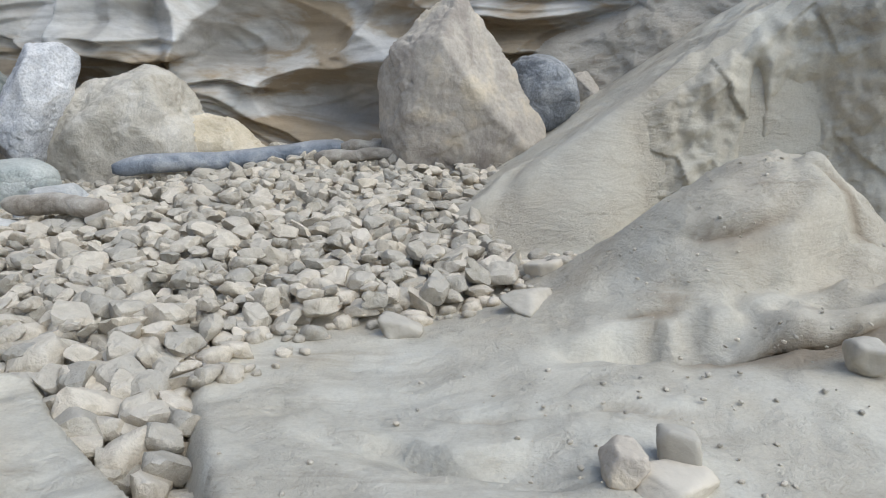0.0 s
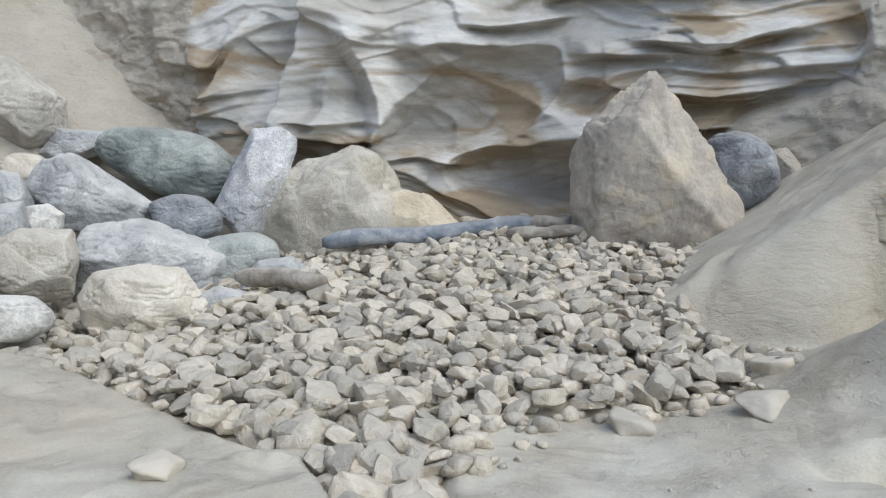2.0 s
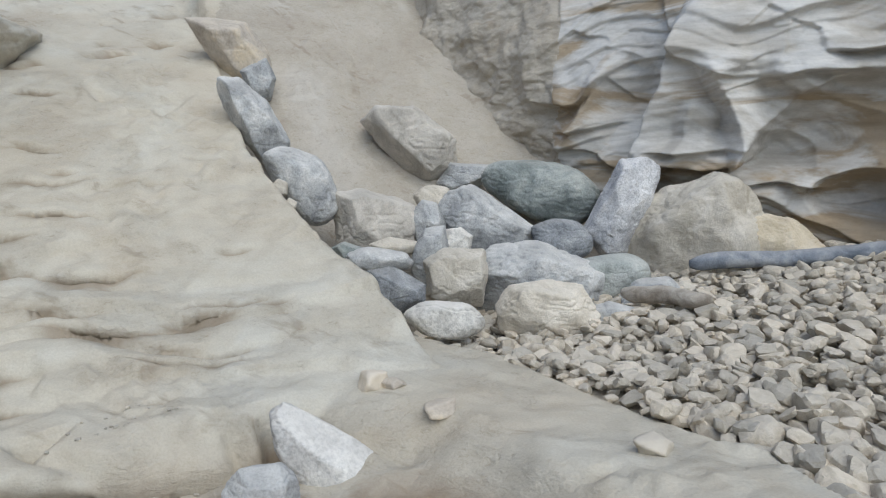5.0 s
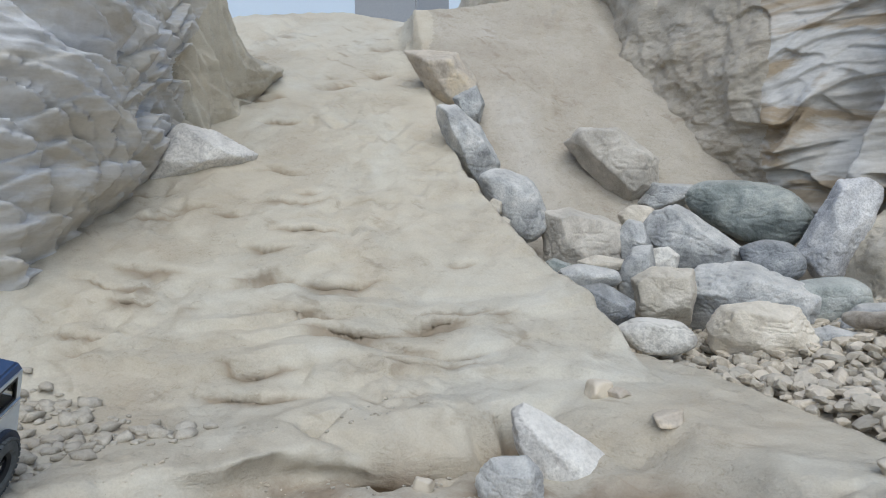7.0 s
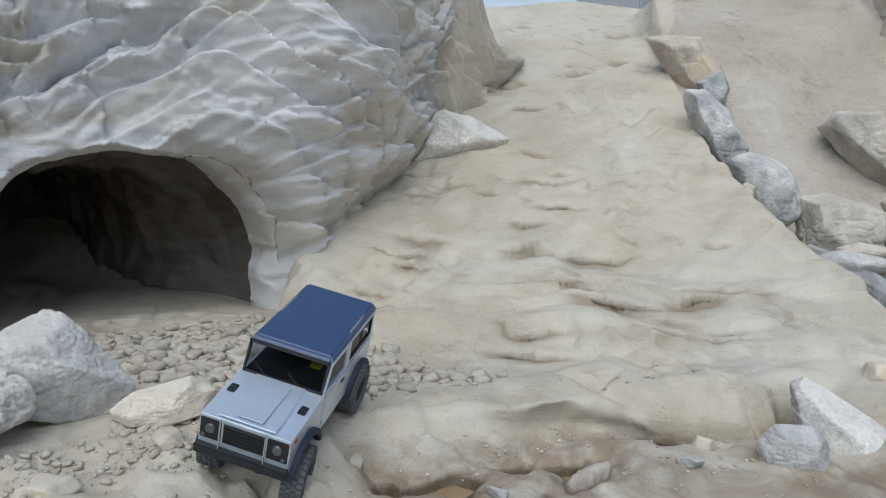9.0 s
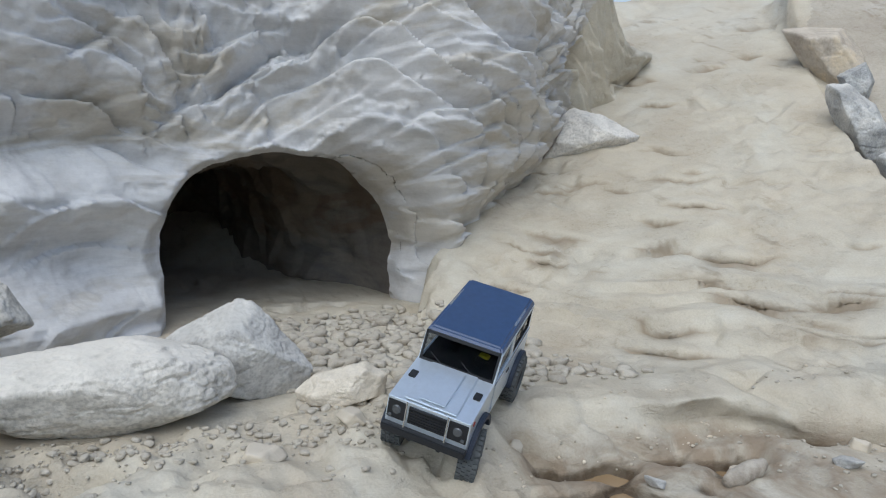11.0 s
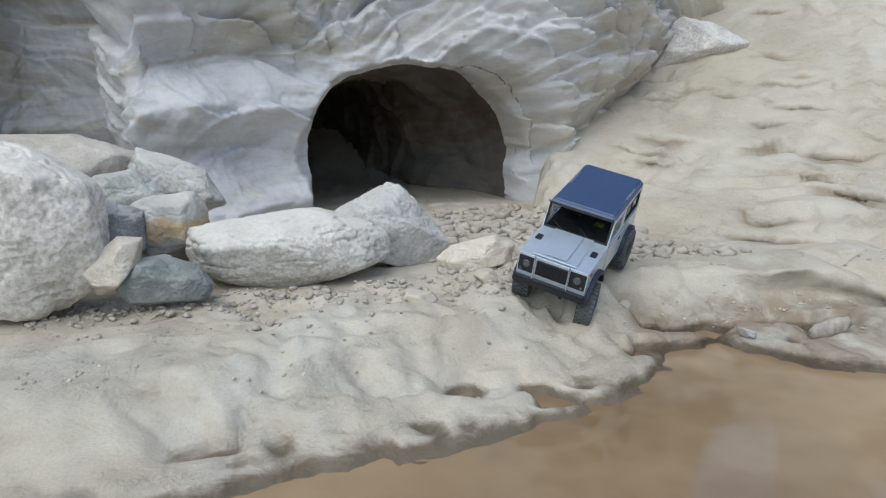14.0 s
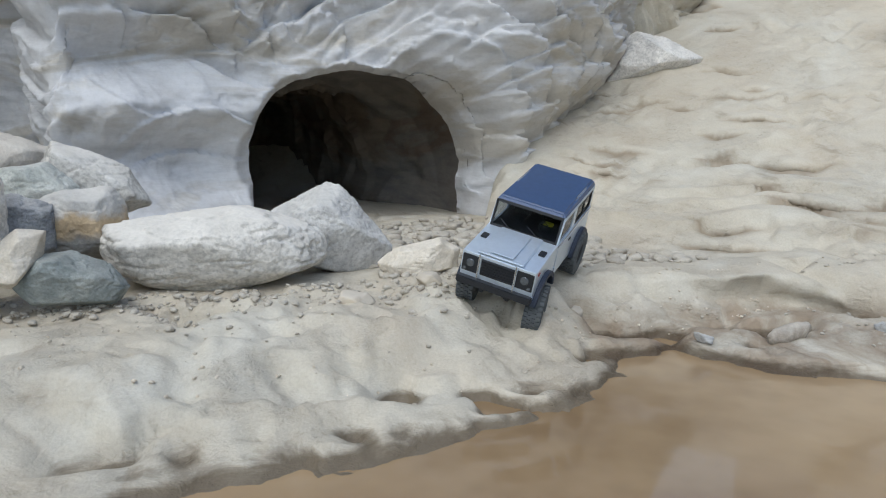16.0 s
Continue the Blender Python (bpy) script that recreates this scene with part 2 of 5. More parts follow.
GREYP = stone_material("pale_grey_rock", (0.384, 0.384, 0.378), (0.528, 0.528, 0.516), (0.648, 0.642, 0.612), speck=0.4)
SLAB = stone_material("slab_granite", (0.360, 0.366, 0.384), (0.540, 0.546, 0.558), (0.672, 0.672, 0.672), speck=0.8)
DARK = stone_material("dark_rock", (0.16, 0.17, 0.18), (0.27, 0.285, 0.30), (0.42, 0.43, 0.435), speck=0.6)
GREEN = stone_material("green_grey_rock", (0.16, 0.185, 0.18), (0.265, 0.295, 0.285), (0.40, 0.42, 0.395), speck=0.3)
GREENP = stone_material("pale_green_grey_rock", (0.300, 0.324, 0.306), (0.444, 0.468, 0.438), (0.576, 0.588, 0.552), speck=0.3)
PALE = stone_material("pale_granite", (0.35, 0.34, 0.315), (0.61, 0.59, 0.545), (0.745, 0.725, 0.68), speck=0.7, scale=5, top_tint=0.85)
PALEG = stone_material("pale_grey_stone", (0.408, 0.402, 0.390), (0.576, 0.564, 0.540), (0.716, 0.704, 0.668), speck=0.5, scale=6, top_tint=0.7)
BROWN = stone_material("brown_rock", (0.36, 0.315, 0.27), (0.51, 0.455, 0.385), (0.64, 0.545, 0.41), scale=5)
OCHRE = stone_material("white_and_ochre_rock", (0.40, 0.395, 0.38), (0.58, 0.56, 0.52), (0.72, 0.70, 0.66), scale=7, top_tint=0.6)


def ochre_bed(m):
    """An ochre bed across the middle of the block, over grey."""
    nt = m.node_tree
    b = nt.nodes["Principled BSDF"]
    col = b.inputs["Base Color"].links[0].from_socket
    co = nt.nodes.new("ShaderNodeTexCoord")
    sep = nt.nodes.new("ShaderNodeSeparateXYZ")
    nt.links.new(co.outputs["Object"], sep.inputs[0])
    add = nt.nodes.new("ShaderNodeMath")
    add.operation = "MULTIPLY_ADD"
    nt.links.new(noise_node(nt, 14, 5, 0.6, local=True), add.inputs[0])
    add.inputs[1].default_value = 0.09
    nt.links.new(sep.outputs[2], add.inputs[2])
    bed = ramp_node(nt, [(0.02, (0.60, 0.60, 0.60)), (0.045, (0.86, 0.68, 0.47)), (0.075, (0.92, 0.73, 0.50)), (0.095, (1, 1, 1))], add.outputs[0])
    nt.links.new(mix_node(nt, 1.0, col, bed, "MULTIPLY"), b.inputs["Base Color"])


ochre_bed(OCHRE)
WOOD = stone_material("weathered_wood", (0.22, 0.19, 0.155), (0.34, 0.305, 0.26), (0.46, 0.425, 0.37), scale=16)
PIPE = stone_material("blue_grey_wood", (0.14, 0.16, 0.19), (0.22, 0.245, 0.28), (0.36, 0.375, 0.395), scale=12)
PEBBLE = stone_material("pebble", (0.46, 0.41, 0.33), (0.565, 0.512, 0.424), (0.64, 0.592, 0.51), scale=1.6, vary=0.2, top_tint=0.5)


# ---- meshes ----
def mesh_object(name, verts, faces, material, parent=None, smooth=True, label=""):
    me = bpy.data.meshes.new(name)
    me.from_pydata([tuple(v) for v in verts], [], [tuple(f) for f in faces])
    me.materials.append(material)
    if smooth:
        me.shade_smooth()
    me.update()
    ob = new(name, me)
    if parent:
        ob.parent = parent
    if label:
        tagged(ob, label)
    return ob


def grid_object(name, pts, material, **kw):
    """pts: array rows x columns x 3."""
    n, m = pts.shape[:2]
    k = np.arange(n * m).reshape(n, m)
    f = np.stack([k[:-1, :-1], k[:-1, 1:], k[1:, 1:], k[1:, :-1]], -1).reshape(-1, 4)
    me = bpy.data.meshes.new(name)
    me.from_pydata(pts.reshape(-1, 3).tolist(), [], f.tolist())
    me.materials.append(material)
    me.shade_smooth()
    me.update()
    return new(name, me)


def soften(d, times=1):
    for _ in range(times):
        e = np.pad(d, 1, mode="edge")
        d = (e[:-2, 1:-1] + e[2:, 1:-1] + e[1:-1, :-2] + e[1:-1, 2:] + 2 * d) / 6
    return d


# ---- the ground ----
def along(y, table):
    ys, xs = zip(*table)
    return np.interp(y, ys, xs)


WATER = 0.13
SHORE = ((-3.2, -0.9), (-1.5, -1.07), (-1.0, -1.16), (-0.73, -1.24), (-0.55, -1.38), (-0.43, -1.5), (-0.31, -1.5), (-0.2, -1.34), (0.0, -1.2), (0.4, -1.0))
TOE = ((-3.2, -0.95), (-1.5, -1.1), (-1.05, -1.2), (-0.8, -1.36), (-0.48, -1.60), (-0.2, -1.60), (0.1, -1.64), (0.45, -1.48), (0.6, -1.40))
TOP = ((-3.2, -1.25), (-1.5, -1.36), (-1.05, -1.5), (-0.8, -1.68), (-0.48, -1.78), (-0.2, -1.74), (0.1, -1.73), (0.45, -1.55), (0.6, -1.46))


def ramp_plane(x, y):
    return 0.52 + 0.40 * (-2.185 - x) + 0.40 * (y - 0.656)


def ramp_edge(x, y):
    """Metres to the boulder side of the ramp's far edge (minus: on the ramp)."""
    ey = np.interp(x, (-4.4, -3.4, -2.84, -2.42, -2.22, -1.96, -1.75, -1.5, -1.2), (2.5, 1.94, 1.61, 1.34, 1.26, 1.16, 1.12, 1.06, 0.9))
    return (y - ey) * 0.85


def gravel_top(x, y):
    return 0.28 + 0.13 * np.maximum(y - 0.85, -0.3) + 0.11 * np.minimum(x + 0.5, 0) * ease(0.9, 1.4, y)


def ground_height(x, y):
    x, y = np.asarray(x, float), np.asarray(y, float)
    shore = along(y, SHORE) + 0.016 * fbm(x * 9, y * 9, 4, 3, 17)
    low = np.where(x > shore, WATER - 0.3 * np.minimum(x - shore, 0.35), WATER + 0.022 * ease(0.0, 0.03, shore - x) + 0.09 * np.minimum(shore - x, 0.3))
    t = (along(y, TOE) - x) / (along(y, TOE) - along(y, TOP)) + 0.07 * fbm(x * 2.6, y * 2.6, 6, 4, 15)
    t = ease(0, 1, t + 0.05 * np.sin(t * 11 + 2.5 * vnoise(x * 3, y * 3, 8)))
    lump = 0.016 * fbm(x * 2.6, y * 2.6, 0, 3, 5)
    rough = (0.006 + 0.018 * ease(0.05, 0.6, fbm(x * 2.3, y * 2.3, 6, 3, 28))) * (0.4 - np.abs(fbm(x * 9, y * 9, 1, 3, 25, 0.55)))
    flat = 0.262 + lump * 0.5 + 0.02 * bump(x, y, -1.82, 0.1, 0.12, 0.4) + 0.04 * ease(0.1, 0.6, y)
    h = low * (1 - t) + flat * t + t * (1 - t) * 0.055 * (fbm(x * 5.5, y * 2.8, 1, 5, 9))
    h = h + np.clip(4.5 * t * (1 - t), 0, 1) * ease(0.05, 0.3, t) * ease(0.8, 0.3, y) * (0.018 * (0.35 - np.abs(fbm(x * 5.0, y * 3.0, 5, 4, 29, 0.55))) - 0.009 * np.maximum(fbm(x * 10, y * 6, 2, 3, 30), 0.1))
    # the plateau before the gravel
    y0 = np.interp(x, (-1.5, -0.6, -0.2, 0.3), (0.62, 0.5, 0.3, 0.2))
    p = ease(-0.16, 0.16, y - y0 + 0.07 * fbm(x * 3, y * 3, 3, 3, 18)) * ease(-1.95, -1.75, x)
    plateau = 0.30 + 0.02 * vnoise(x * 2.2, y * 2.2, 7) + 0.03 * ease(-0.1, 0.3, x)
    h = h * (1 - p) + np.maximum(h, plateau) * p
    # the gravel's hollow
    g = gravel_mask(x, y)
    h = h * (1 - g) + (gravel_top(x, y) - 0.03) * g
    # the long ramp
    up, across = (y - x) * 0.707, (x + y) * 0.707
    phase = up * 7 + 1.1 * fbm(across * 1.3, up * 2.5, 2, 3, 22)
    saw = phase - np.floor(phase)
    ledge = (ease(0, 0.06, saw) - saw) * 0.034 * ease(0.0, 0.7, vnoise(across * 1.5, np.floor(phase) * 3.7, 1, 24)) * ease(2.9, 1.9, up)
    r = ramp_plane(x, y) + ledge + 0.014 * fbm(x * 3, y * 3, 2, 4, 21) - 1.2 * ease(0.0, 0.14, ramp_edge(x, y)) * ease(-3.6, -3.1, x)
    side = (x + 2.75) * 0.535 + (y + 0.20) * 0.845 + 0.03 * fbm(x * 8, y * 8, 1, 3, 27)
    r = r - 0.5 * (1 - ease(-0.20, -0.10, side))
    r = np.minimum(r, 1.84 + 0.13 * ease(2.35, 2.1, y) + 0.05 * fbm(x * 1.3, y * 1.3, 2, 3, 4))
    h = soft_max(r, h, 0.05)
    # the sandy bowl behind the boulders
    b = 0.74 + 1.15 * ((-2.07 - x) * 0.8 + (y - 2.22) * 0.6) + 0.03 * fbm(x * 3, y * 3, 3, 4, 33)
    b = np.minimum(b, 1.84 + 0.15 * vnoise(x * 1.1, y * 1.1, 5))
    h = np.where(y > 1.0, soft_max(np.where(ramp_edge(x, y) > 0.0, b, -1), h, 0.06), h)
    h = h - 0.16 * ease(0.3, 0.7, bump(x, y, -1.62, 1.78, 0.60, 0.46, 0.6))
    # the mound and the second ramp at the other end
    knoll = bump(x, y, 0.66, 1.18, 0.45, 0.36, 0.2)
    h = h + knoll * 0.03 * (0.3 - np.abs(fbm(x * 3.6, y * 3.6, 2, 4, 37, 0.55)))
    h = h + 0.27 * bump(x, y, 0.61, 1.20, 0.27, 0.24, 0.2) + 0.07 * bump(x, y, 0.78, 0.86, 0.34, 0.14, 0.35)
    q = 0.46 + 0.70 * (x - 0.14) + 0.02 * fbm(x * 3, y * 3, 4, 3, 41)
    q = np.minimum(q, 1.25) - 0.9 * (1 - ease(1.70 - 0.06 - 0.38 * ease(0.62, 0.3, x), 1.72, y))
    h = np.where((x > 0.0) & (y > 1.2), soft_max(q, h, 0.04), h)
    h = h - 0.035 * bump(x, y, -1.66, -0.74, 0.10, 0.045, 0.2) + 0.026 * bump(x, y, -1.56, -0.63, 0.07, 0.06) - 0.03 * bump(x, y, -1.56, -0.72, 0.08, 0.03, 0.5) + 0.014 * bump(x, y, -1.87, -0.58, 0.07, 0.07) + rough * (1 - g)
    for cx, cy, run, wide, turn, deep in SCOOPS:
        c, n = math.cos(radians(turn)), math.sin(radians(turn))
        u = (x - cx) * c + (y - cy) * n + 0.035 * fbm(x * 11, y * 11, 3, 2, 2)
        v = -(x - cx) * n + (y - cy) * c + 0.25 * u * u / run + 0.025 * fbm(x * 13, y * 13, 5, 2, 2)
        h = h - 2.9 * deep * np.exp(-(u / run) ** 2 - (v / np.where(v > 0, wide, wide * 0.16)) ** 2)
    return h + 0.35 * ease(1.2, 2.4, x) * ease(1.2, 0.2, y) + 0.35 * ease(-2.3, -3.2, y) * ease(-1.6, -0.8, x)


GRAVEL_LEFT = ((-1.75, 1.30), (-1.25, 1.18), (-0.95, 1.05), (-0.68, 0.91), (-0.52, 0.86), (-0.42, 0.73), (-0.25, 0.55), (-0.15, 0.45))
GRAVEL_RIGHT = ((0.45, -0.14), (0.56, -0.19), (0.74, -0.265), (0.95, -0.335), (1.09, -0.26), (1.18, 0.0), (1.29, 0.15), (1.42, 0.18), (1.55, 0.12), (1.7, 0.13), (2.0, 0.2), (2.6, 0.35))


# worn scoops in the rock: middle, run, width, turn, depth
SCOOPS = (
    (-1.70, -1.36, 0.09, 0.07, -105, 0.028), (-1.30, -0.83, 0.07, 0.05, -125, 0.025), (-1.50, -0.56, 0.05, 0.04, -95, 0.02),
    (-1.63, -0.16, 0.07, 0.05, -105, 0.025), (-1.52, -0.03, 0.06, 0.06, -95, 0.03), (-1.32, -1.15, 0.10, 0.05, -100, 0.016),
    (-1.36, -1.00, 0.08, 0.05, -110, 0.016), (-1.24, -1.48, 0.12, 0.06, -100, 0.02), (-1.74, 0.20, 0.05, 0.05, -125, 0.03),
    (-1.56, 0.30, 0.13, 0.06, -118, 0.035), (-1.48, 0.50, 0.08, 0.05, -120, 0.03), (-1.66, -0.46, 0.05, 0.05, -100, 0.02),
    (-1.60, -0.33, 0.07, 0.05, -85, 0.022), (-1.64, -0.70, 0.04, 0.05, -90, 0.03), (-0.17, 0.78, 0.05, 0.03, 170, 0.006),
    (0.06, 0.62, 0.10, 0.05, 175, 0.010), (0.36, 0.93, 0.12, 0.05, 190, 0.016), (0.62, 1.02, 0.14, 0.07, 200, 0.03),
    (-0.75, 0.62, 0.06, 0.03, 200, 0.006), (-1.20, 0.62, 0.10, 0.05, 210, 0.010),
)


def gravel_mask(x, y, soft=0.022):
    lx, ly = zip(*GRAVEL_LEFT)
    front = y - np.interp(x, lx, ly)
    ry, rx = zip(*GRAVEL_RIGHT)
    side = np.interp(y, ry, rx) - x
    return ease(-soft, soft, np.minimum(front, side)) * ease(-1.9, -1.7, x)


# the larger ledges: middle, run, width, way down, depth
LEDGES = (
    (-2.254, 0.625, 0.12, 0.035, -45, 0.046), (-2.40, 0.47, 0.08, 0.03, -45, 0.027), (-2.037, 0.52, 0.14, 0.035, -45, 0.043), (-1.89, 0.707, 0.09, 0.03, -45, 0.043),
    (-1.787, 0.581, 0.12, 0.03, -48, 0.038), (-2.024, 0.183, 0.13, 0.035, -50, 0.043), (-2.625, 0.107, 0.08, 0.03, -45, 0.035), (-3.02, 0.334, 0.09, 0.03, -45, 0.027),
    (-3.389, 1.702, 0.06, 0.03, -45, 0.030), (-3.54, 1.51, 0.05, 0.03, -45, 0.024), (-2.841, 0.546, 0.07, 0.03, -45, 0.024), (-2.028, 0.948, 0.06, 0.03, -45, 0.022),
    (-1.772, 0.869, 0.05, 0.03, -45, 0.022), (-2.108, 0.25, 0.11, 0.035, -48, 0.035), (-1.753, 0.671, 0.07, 0.03, -45, 0.030), (-2.745, 0.834, 0.06, 0.03, -45, 0.019),
    (0.52, 0.90, 0.16, 0.05, -98, 0.046), (0.50, 1.08, 0.08, 0.04, -110, 0.027), (0.36, 0.99, 0.06, 0.04, -100, 0.022), (0.70, 1.12, 0.07, 0.03, -100, 0.022),
    (0.10, 0.72, 0.10, 0.04, -95, 0.014), (0.30, 0.70, 0.08, 0.04, -95, 0.014),
)


def worn_ledges(X, Y, Z):
    """Small broken ledges that face downhill and overhang a little; brown dirt and painted shade lie under the deeper
    ones.
    """
    rng = np.random.RandomState(12)
    spots = list(LEDGES)
    while len(spots) < 66:
        x, y = rng.uniform(-3.7, -1.85), rng.uniform(-0.15, 2.0)
        if ramp_edge(x, y) < -0.07 and ramp_plane(x, y) > 0.33 and (x + 2.75) * 0.535 + (y + 0.2) * 0.845 > 0.1 and rng.rand() < 0.35 + 0.65 * (y < 0.9):
            spots.append((x, y, rng.uniform(0.05, 0.15), rng.uniform(0.018, 0.04), -45 + rng.uniform(-9, 9), 0.007 + 0.026 * rng.rand() ** 1.4))
    while len(spots) < 95:
        x, y = rng.uniform(-1.75, -1.2), rng.uniform(-1.75, 0.45)
        if x < along(y, TOE) + 0.12:
            spots.append((x, y, rng.uniform(0.02, 0.08), rng.uniform(0.03, 0.06), rng.uniform(-40, 25), rng.uniform(0.004, 0.011)))
    while len(spots) < 130:
        x, y = rng.uniform(0.1, 1.0), rng.uniform(0.55, 1.6)
        spots.append((x, y, rng.uniform(0.03, 0.10), rng.uniform(0.03, 0.07), rng.uniform(-130, -60), rng.uniform(0.004, 0.012)))
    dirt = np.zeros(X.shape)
    for cx, cy, run, wide, down, deep in spots:
        pick = (np.abs(X - cx) < 0.34) & (np.abs(Y - cy) < 0.34)
        x, y = X[pick], Y[pick]
        c, n = math.cos(radians(down)), math.sin(radians(down))
        v = (x - cx) * c + (y - cy) * n + 0.022 * fbm(x * 8, y * 8, cx * 7, 3, 91)
        u = (y - cy) * c - (x - cx) * n
        across = np.exp(-(u / run) ** 2)
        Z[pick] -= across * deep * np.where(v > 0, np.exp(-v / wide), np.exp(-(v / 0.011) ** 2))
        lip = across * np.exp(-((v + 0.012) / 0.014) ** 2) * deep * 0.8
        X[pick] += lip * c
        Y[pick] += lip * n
        # mask for both the dirt and the painted shade, strongest below the lip
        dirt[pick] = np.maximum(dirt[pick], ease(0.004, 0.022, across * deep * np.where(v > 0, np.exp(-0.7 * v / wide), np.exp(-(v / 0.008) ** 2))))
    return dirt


def ground():
    """One sheet from the pool to the rim, with an overhanging lip along the gully."""
    xs = np.concatenate([np.arange(-60, -6, 6.0), np.arange(-6.0, -3.4, 0.06), np.arange(-3.4, 1.3, 0.0105), np.arange(1.3, 4.01, 0.1), np.arange(6, 61, 6.0)])
    ys = np.concatenate([np.arange(-60, -4, 6.0), np.arange(-4.0, -2.2, 0.1), np.arange(-2.2, 2.9, 0.0105), np.arange(2.9, 5.01, 0.08), np.arange(6, 61, 6.0)])
    X, Y = np.meshgrid(xs, ys)
    Z = ground_height(X, Y)
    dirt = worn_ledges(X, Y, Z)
    brink = along(Y, TOP) + 0.035 + 0.02 * fbm(Y * 6, X * 2, 3, 3, 92)
    hang = ease(-0.3, 0.0, Y) * ease(0.62, 0.48, Y) * ease(-0.15, 0.35, vnoise(Y * 5, 0.5, 1, 93) + 0.25)
    X += 0.075 * hang * np.exp(-((X - brink) / 0.03) ** 2) * (np.abs(X + 1.6) < 0.5)
    ob = grid_object("ground", np.stack([X, Y, Z], -1), SAND)
    ob.data.materials.append(SHADED_SAND)
    bowl = (ramp_edge(X, Y) + 0.04 * fbm(X * 6, Y * 6, 2, 3, 95) > 0.06) & (X < -1.2) & (Y > 1.3) & (X > -4.0)
    ob.data.polygons.foreach_set("material_index", bowl[:-1, :-1].astype(np.int32).ravel())
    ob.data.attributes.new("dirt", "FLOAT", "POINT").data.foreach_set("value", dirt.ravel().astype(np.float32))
    return tagged(ob, "pale beige sculpted sandstone ground with ledges and ramps", "ground", kind="structure")


ground()


def wall_curve(table, n):
    """Points along a smooth plan curve, evenly spaced, and their outward normals."""
    p = np.array(table, float)
    k = np.concatenate([[0], np.cumsum(np.linalg.norm(np.diff(p, axis=0), axis=1))])
    u = np.linspace(0, k[-1], n)
    out = np.stack([np.interp(u, k, p[:, c]) for c in (0, 1)], -1)
    w = max(3, n // 60)
    ker = np.hanning(2 * w + 3)[1:-1]
    ker /= ker.sum()
    pad = np.concatenate([np.repeat(out[:1], w, 0), out, np.repeat(out[-1:], w, 0)])
    out = np.stack([np.convolve(pad[:, c], ker, "valid") for c in (0, 1)], -1)
    d = np.gradient(out, axis=0)
    d /= np.linalg.norm(d, axis=1)[:, None]
    return out, np.stack([d[:, 1], -d[:, 0]], -1), u


def layers(x, z, rate, reach, seed):
    """Stacked beds: each one juts out at its foot, is undercut below and falls back towards its top, and ends along its run."""
    k = np.floor(z * rate)
    f = z * rate - k
    return ease(-0.25, 0.45, vnoise(x * reach + k * 5.3, k * 3.1, 0.5, seed)) * ease(0, 0.16, f) * (1 - f) ** 1.15


def ridge(x, z, a, b, one, other, high):
    """A straight crest from a to b that falls off over one width on its one side and another on its other side."""
    dx, dz = b[0] - a[0], b[1] - a[1]
    run = math.hypot(dx, dz)
    t = ((x - a[0]) * dx + (z - a[1]) * dz) / run ** 2
    s = ((x - a[0]) * dz - (z - a[1]) * dx) / run
    return high * np.where(s > 0, np.maximum(1 - s / one, 0), np.maximum(1 + s / other, 0)) * ease(-0.35, 0.05, t) * ease(1.25, 0.95, t)


def dish(x, z, cx, cz, rx, rz, turn, deep):
    """A smooth hollow with a sharp rim."""
    c, n = math.cos(radians(turn)), math.sin(radians(turn))
    u, v = ((x - cx) * c + (z - cz) * n) / rx, ((z - cz) * c - (x - cx) * n) / rz
    return -deep * np.maximum(1 - u * u - v * v, 0) ** 0.8


def shelf(x, z, x0, x1, z0, deep, thick):
    """One bed that overhangs: a lip at z0 and a hollow below it."""
    on = ease(x0 - 0.06, x0 + 0.05, x) * ease(x1 + 0.06, x1 - 0.05, x)
    over = np.maximum(1 - (z - z0) / thick, 0)
    under = -0.9 * np.exp((z - z0) / (0.5 * thick))
    return deep * on * np.where(z > z0, over, np.where(z > z0 - 0.012, over + (under - over) * (z0 - z) / 0.012, under))


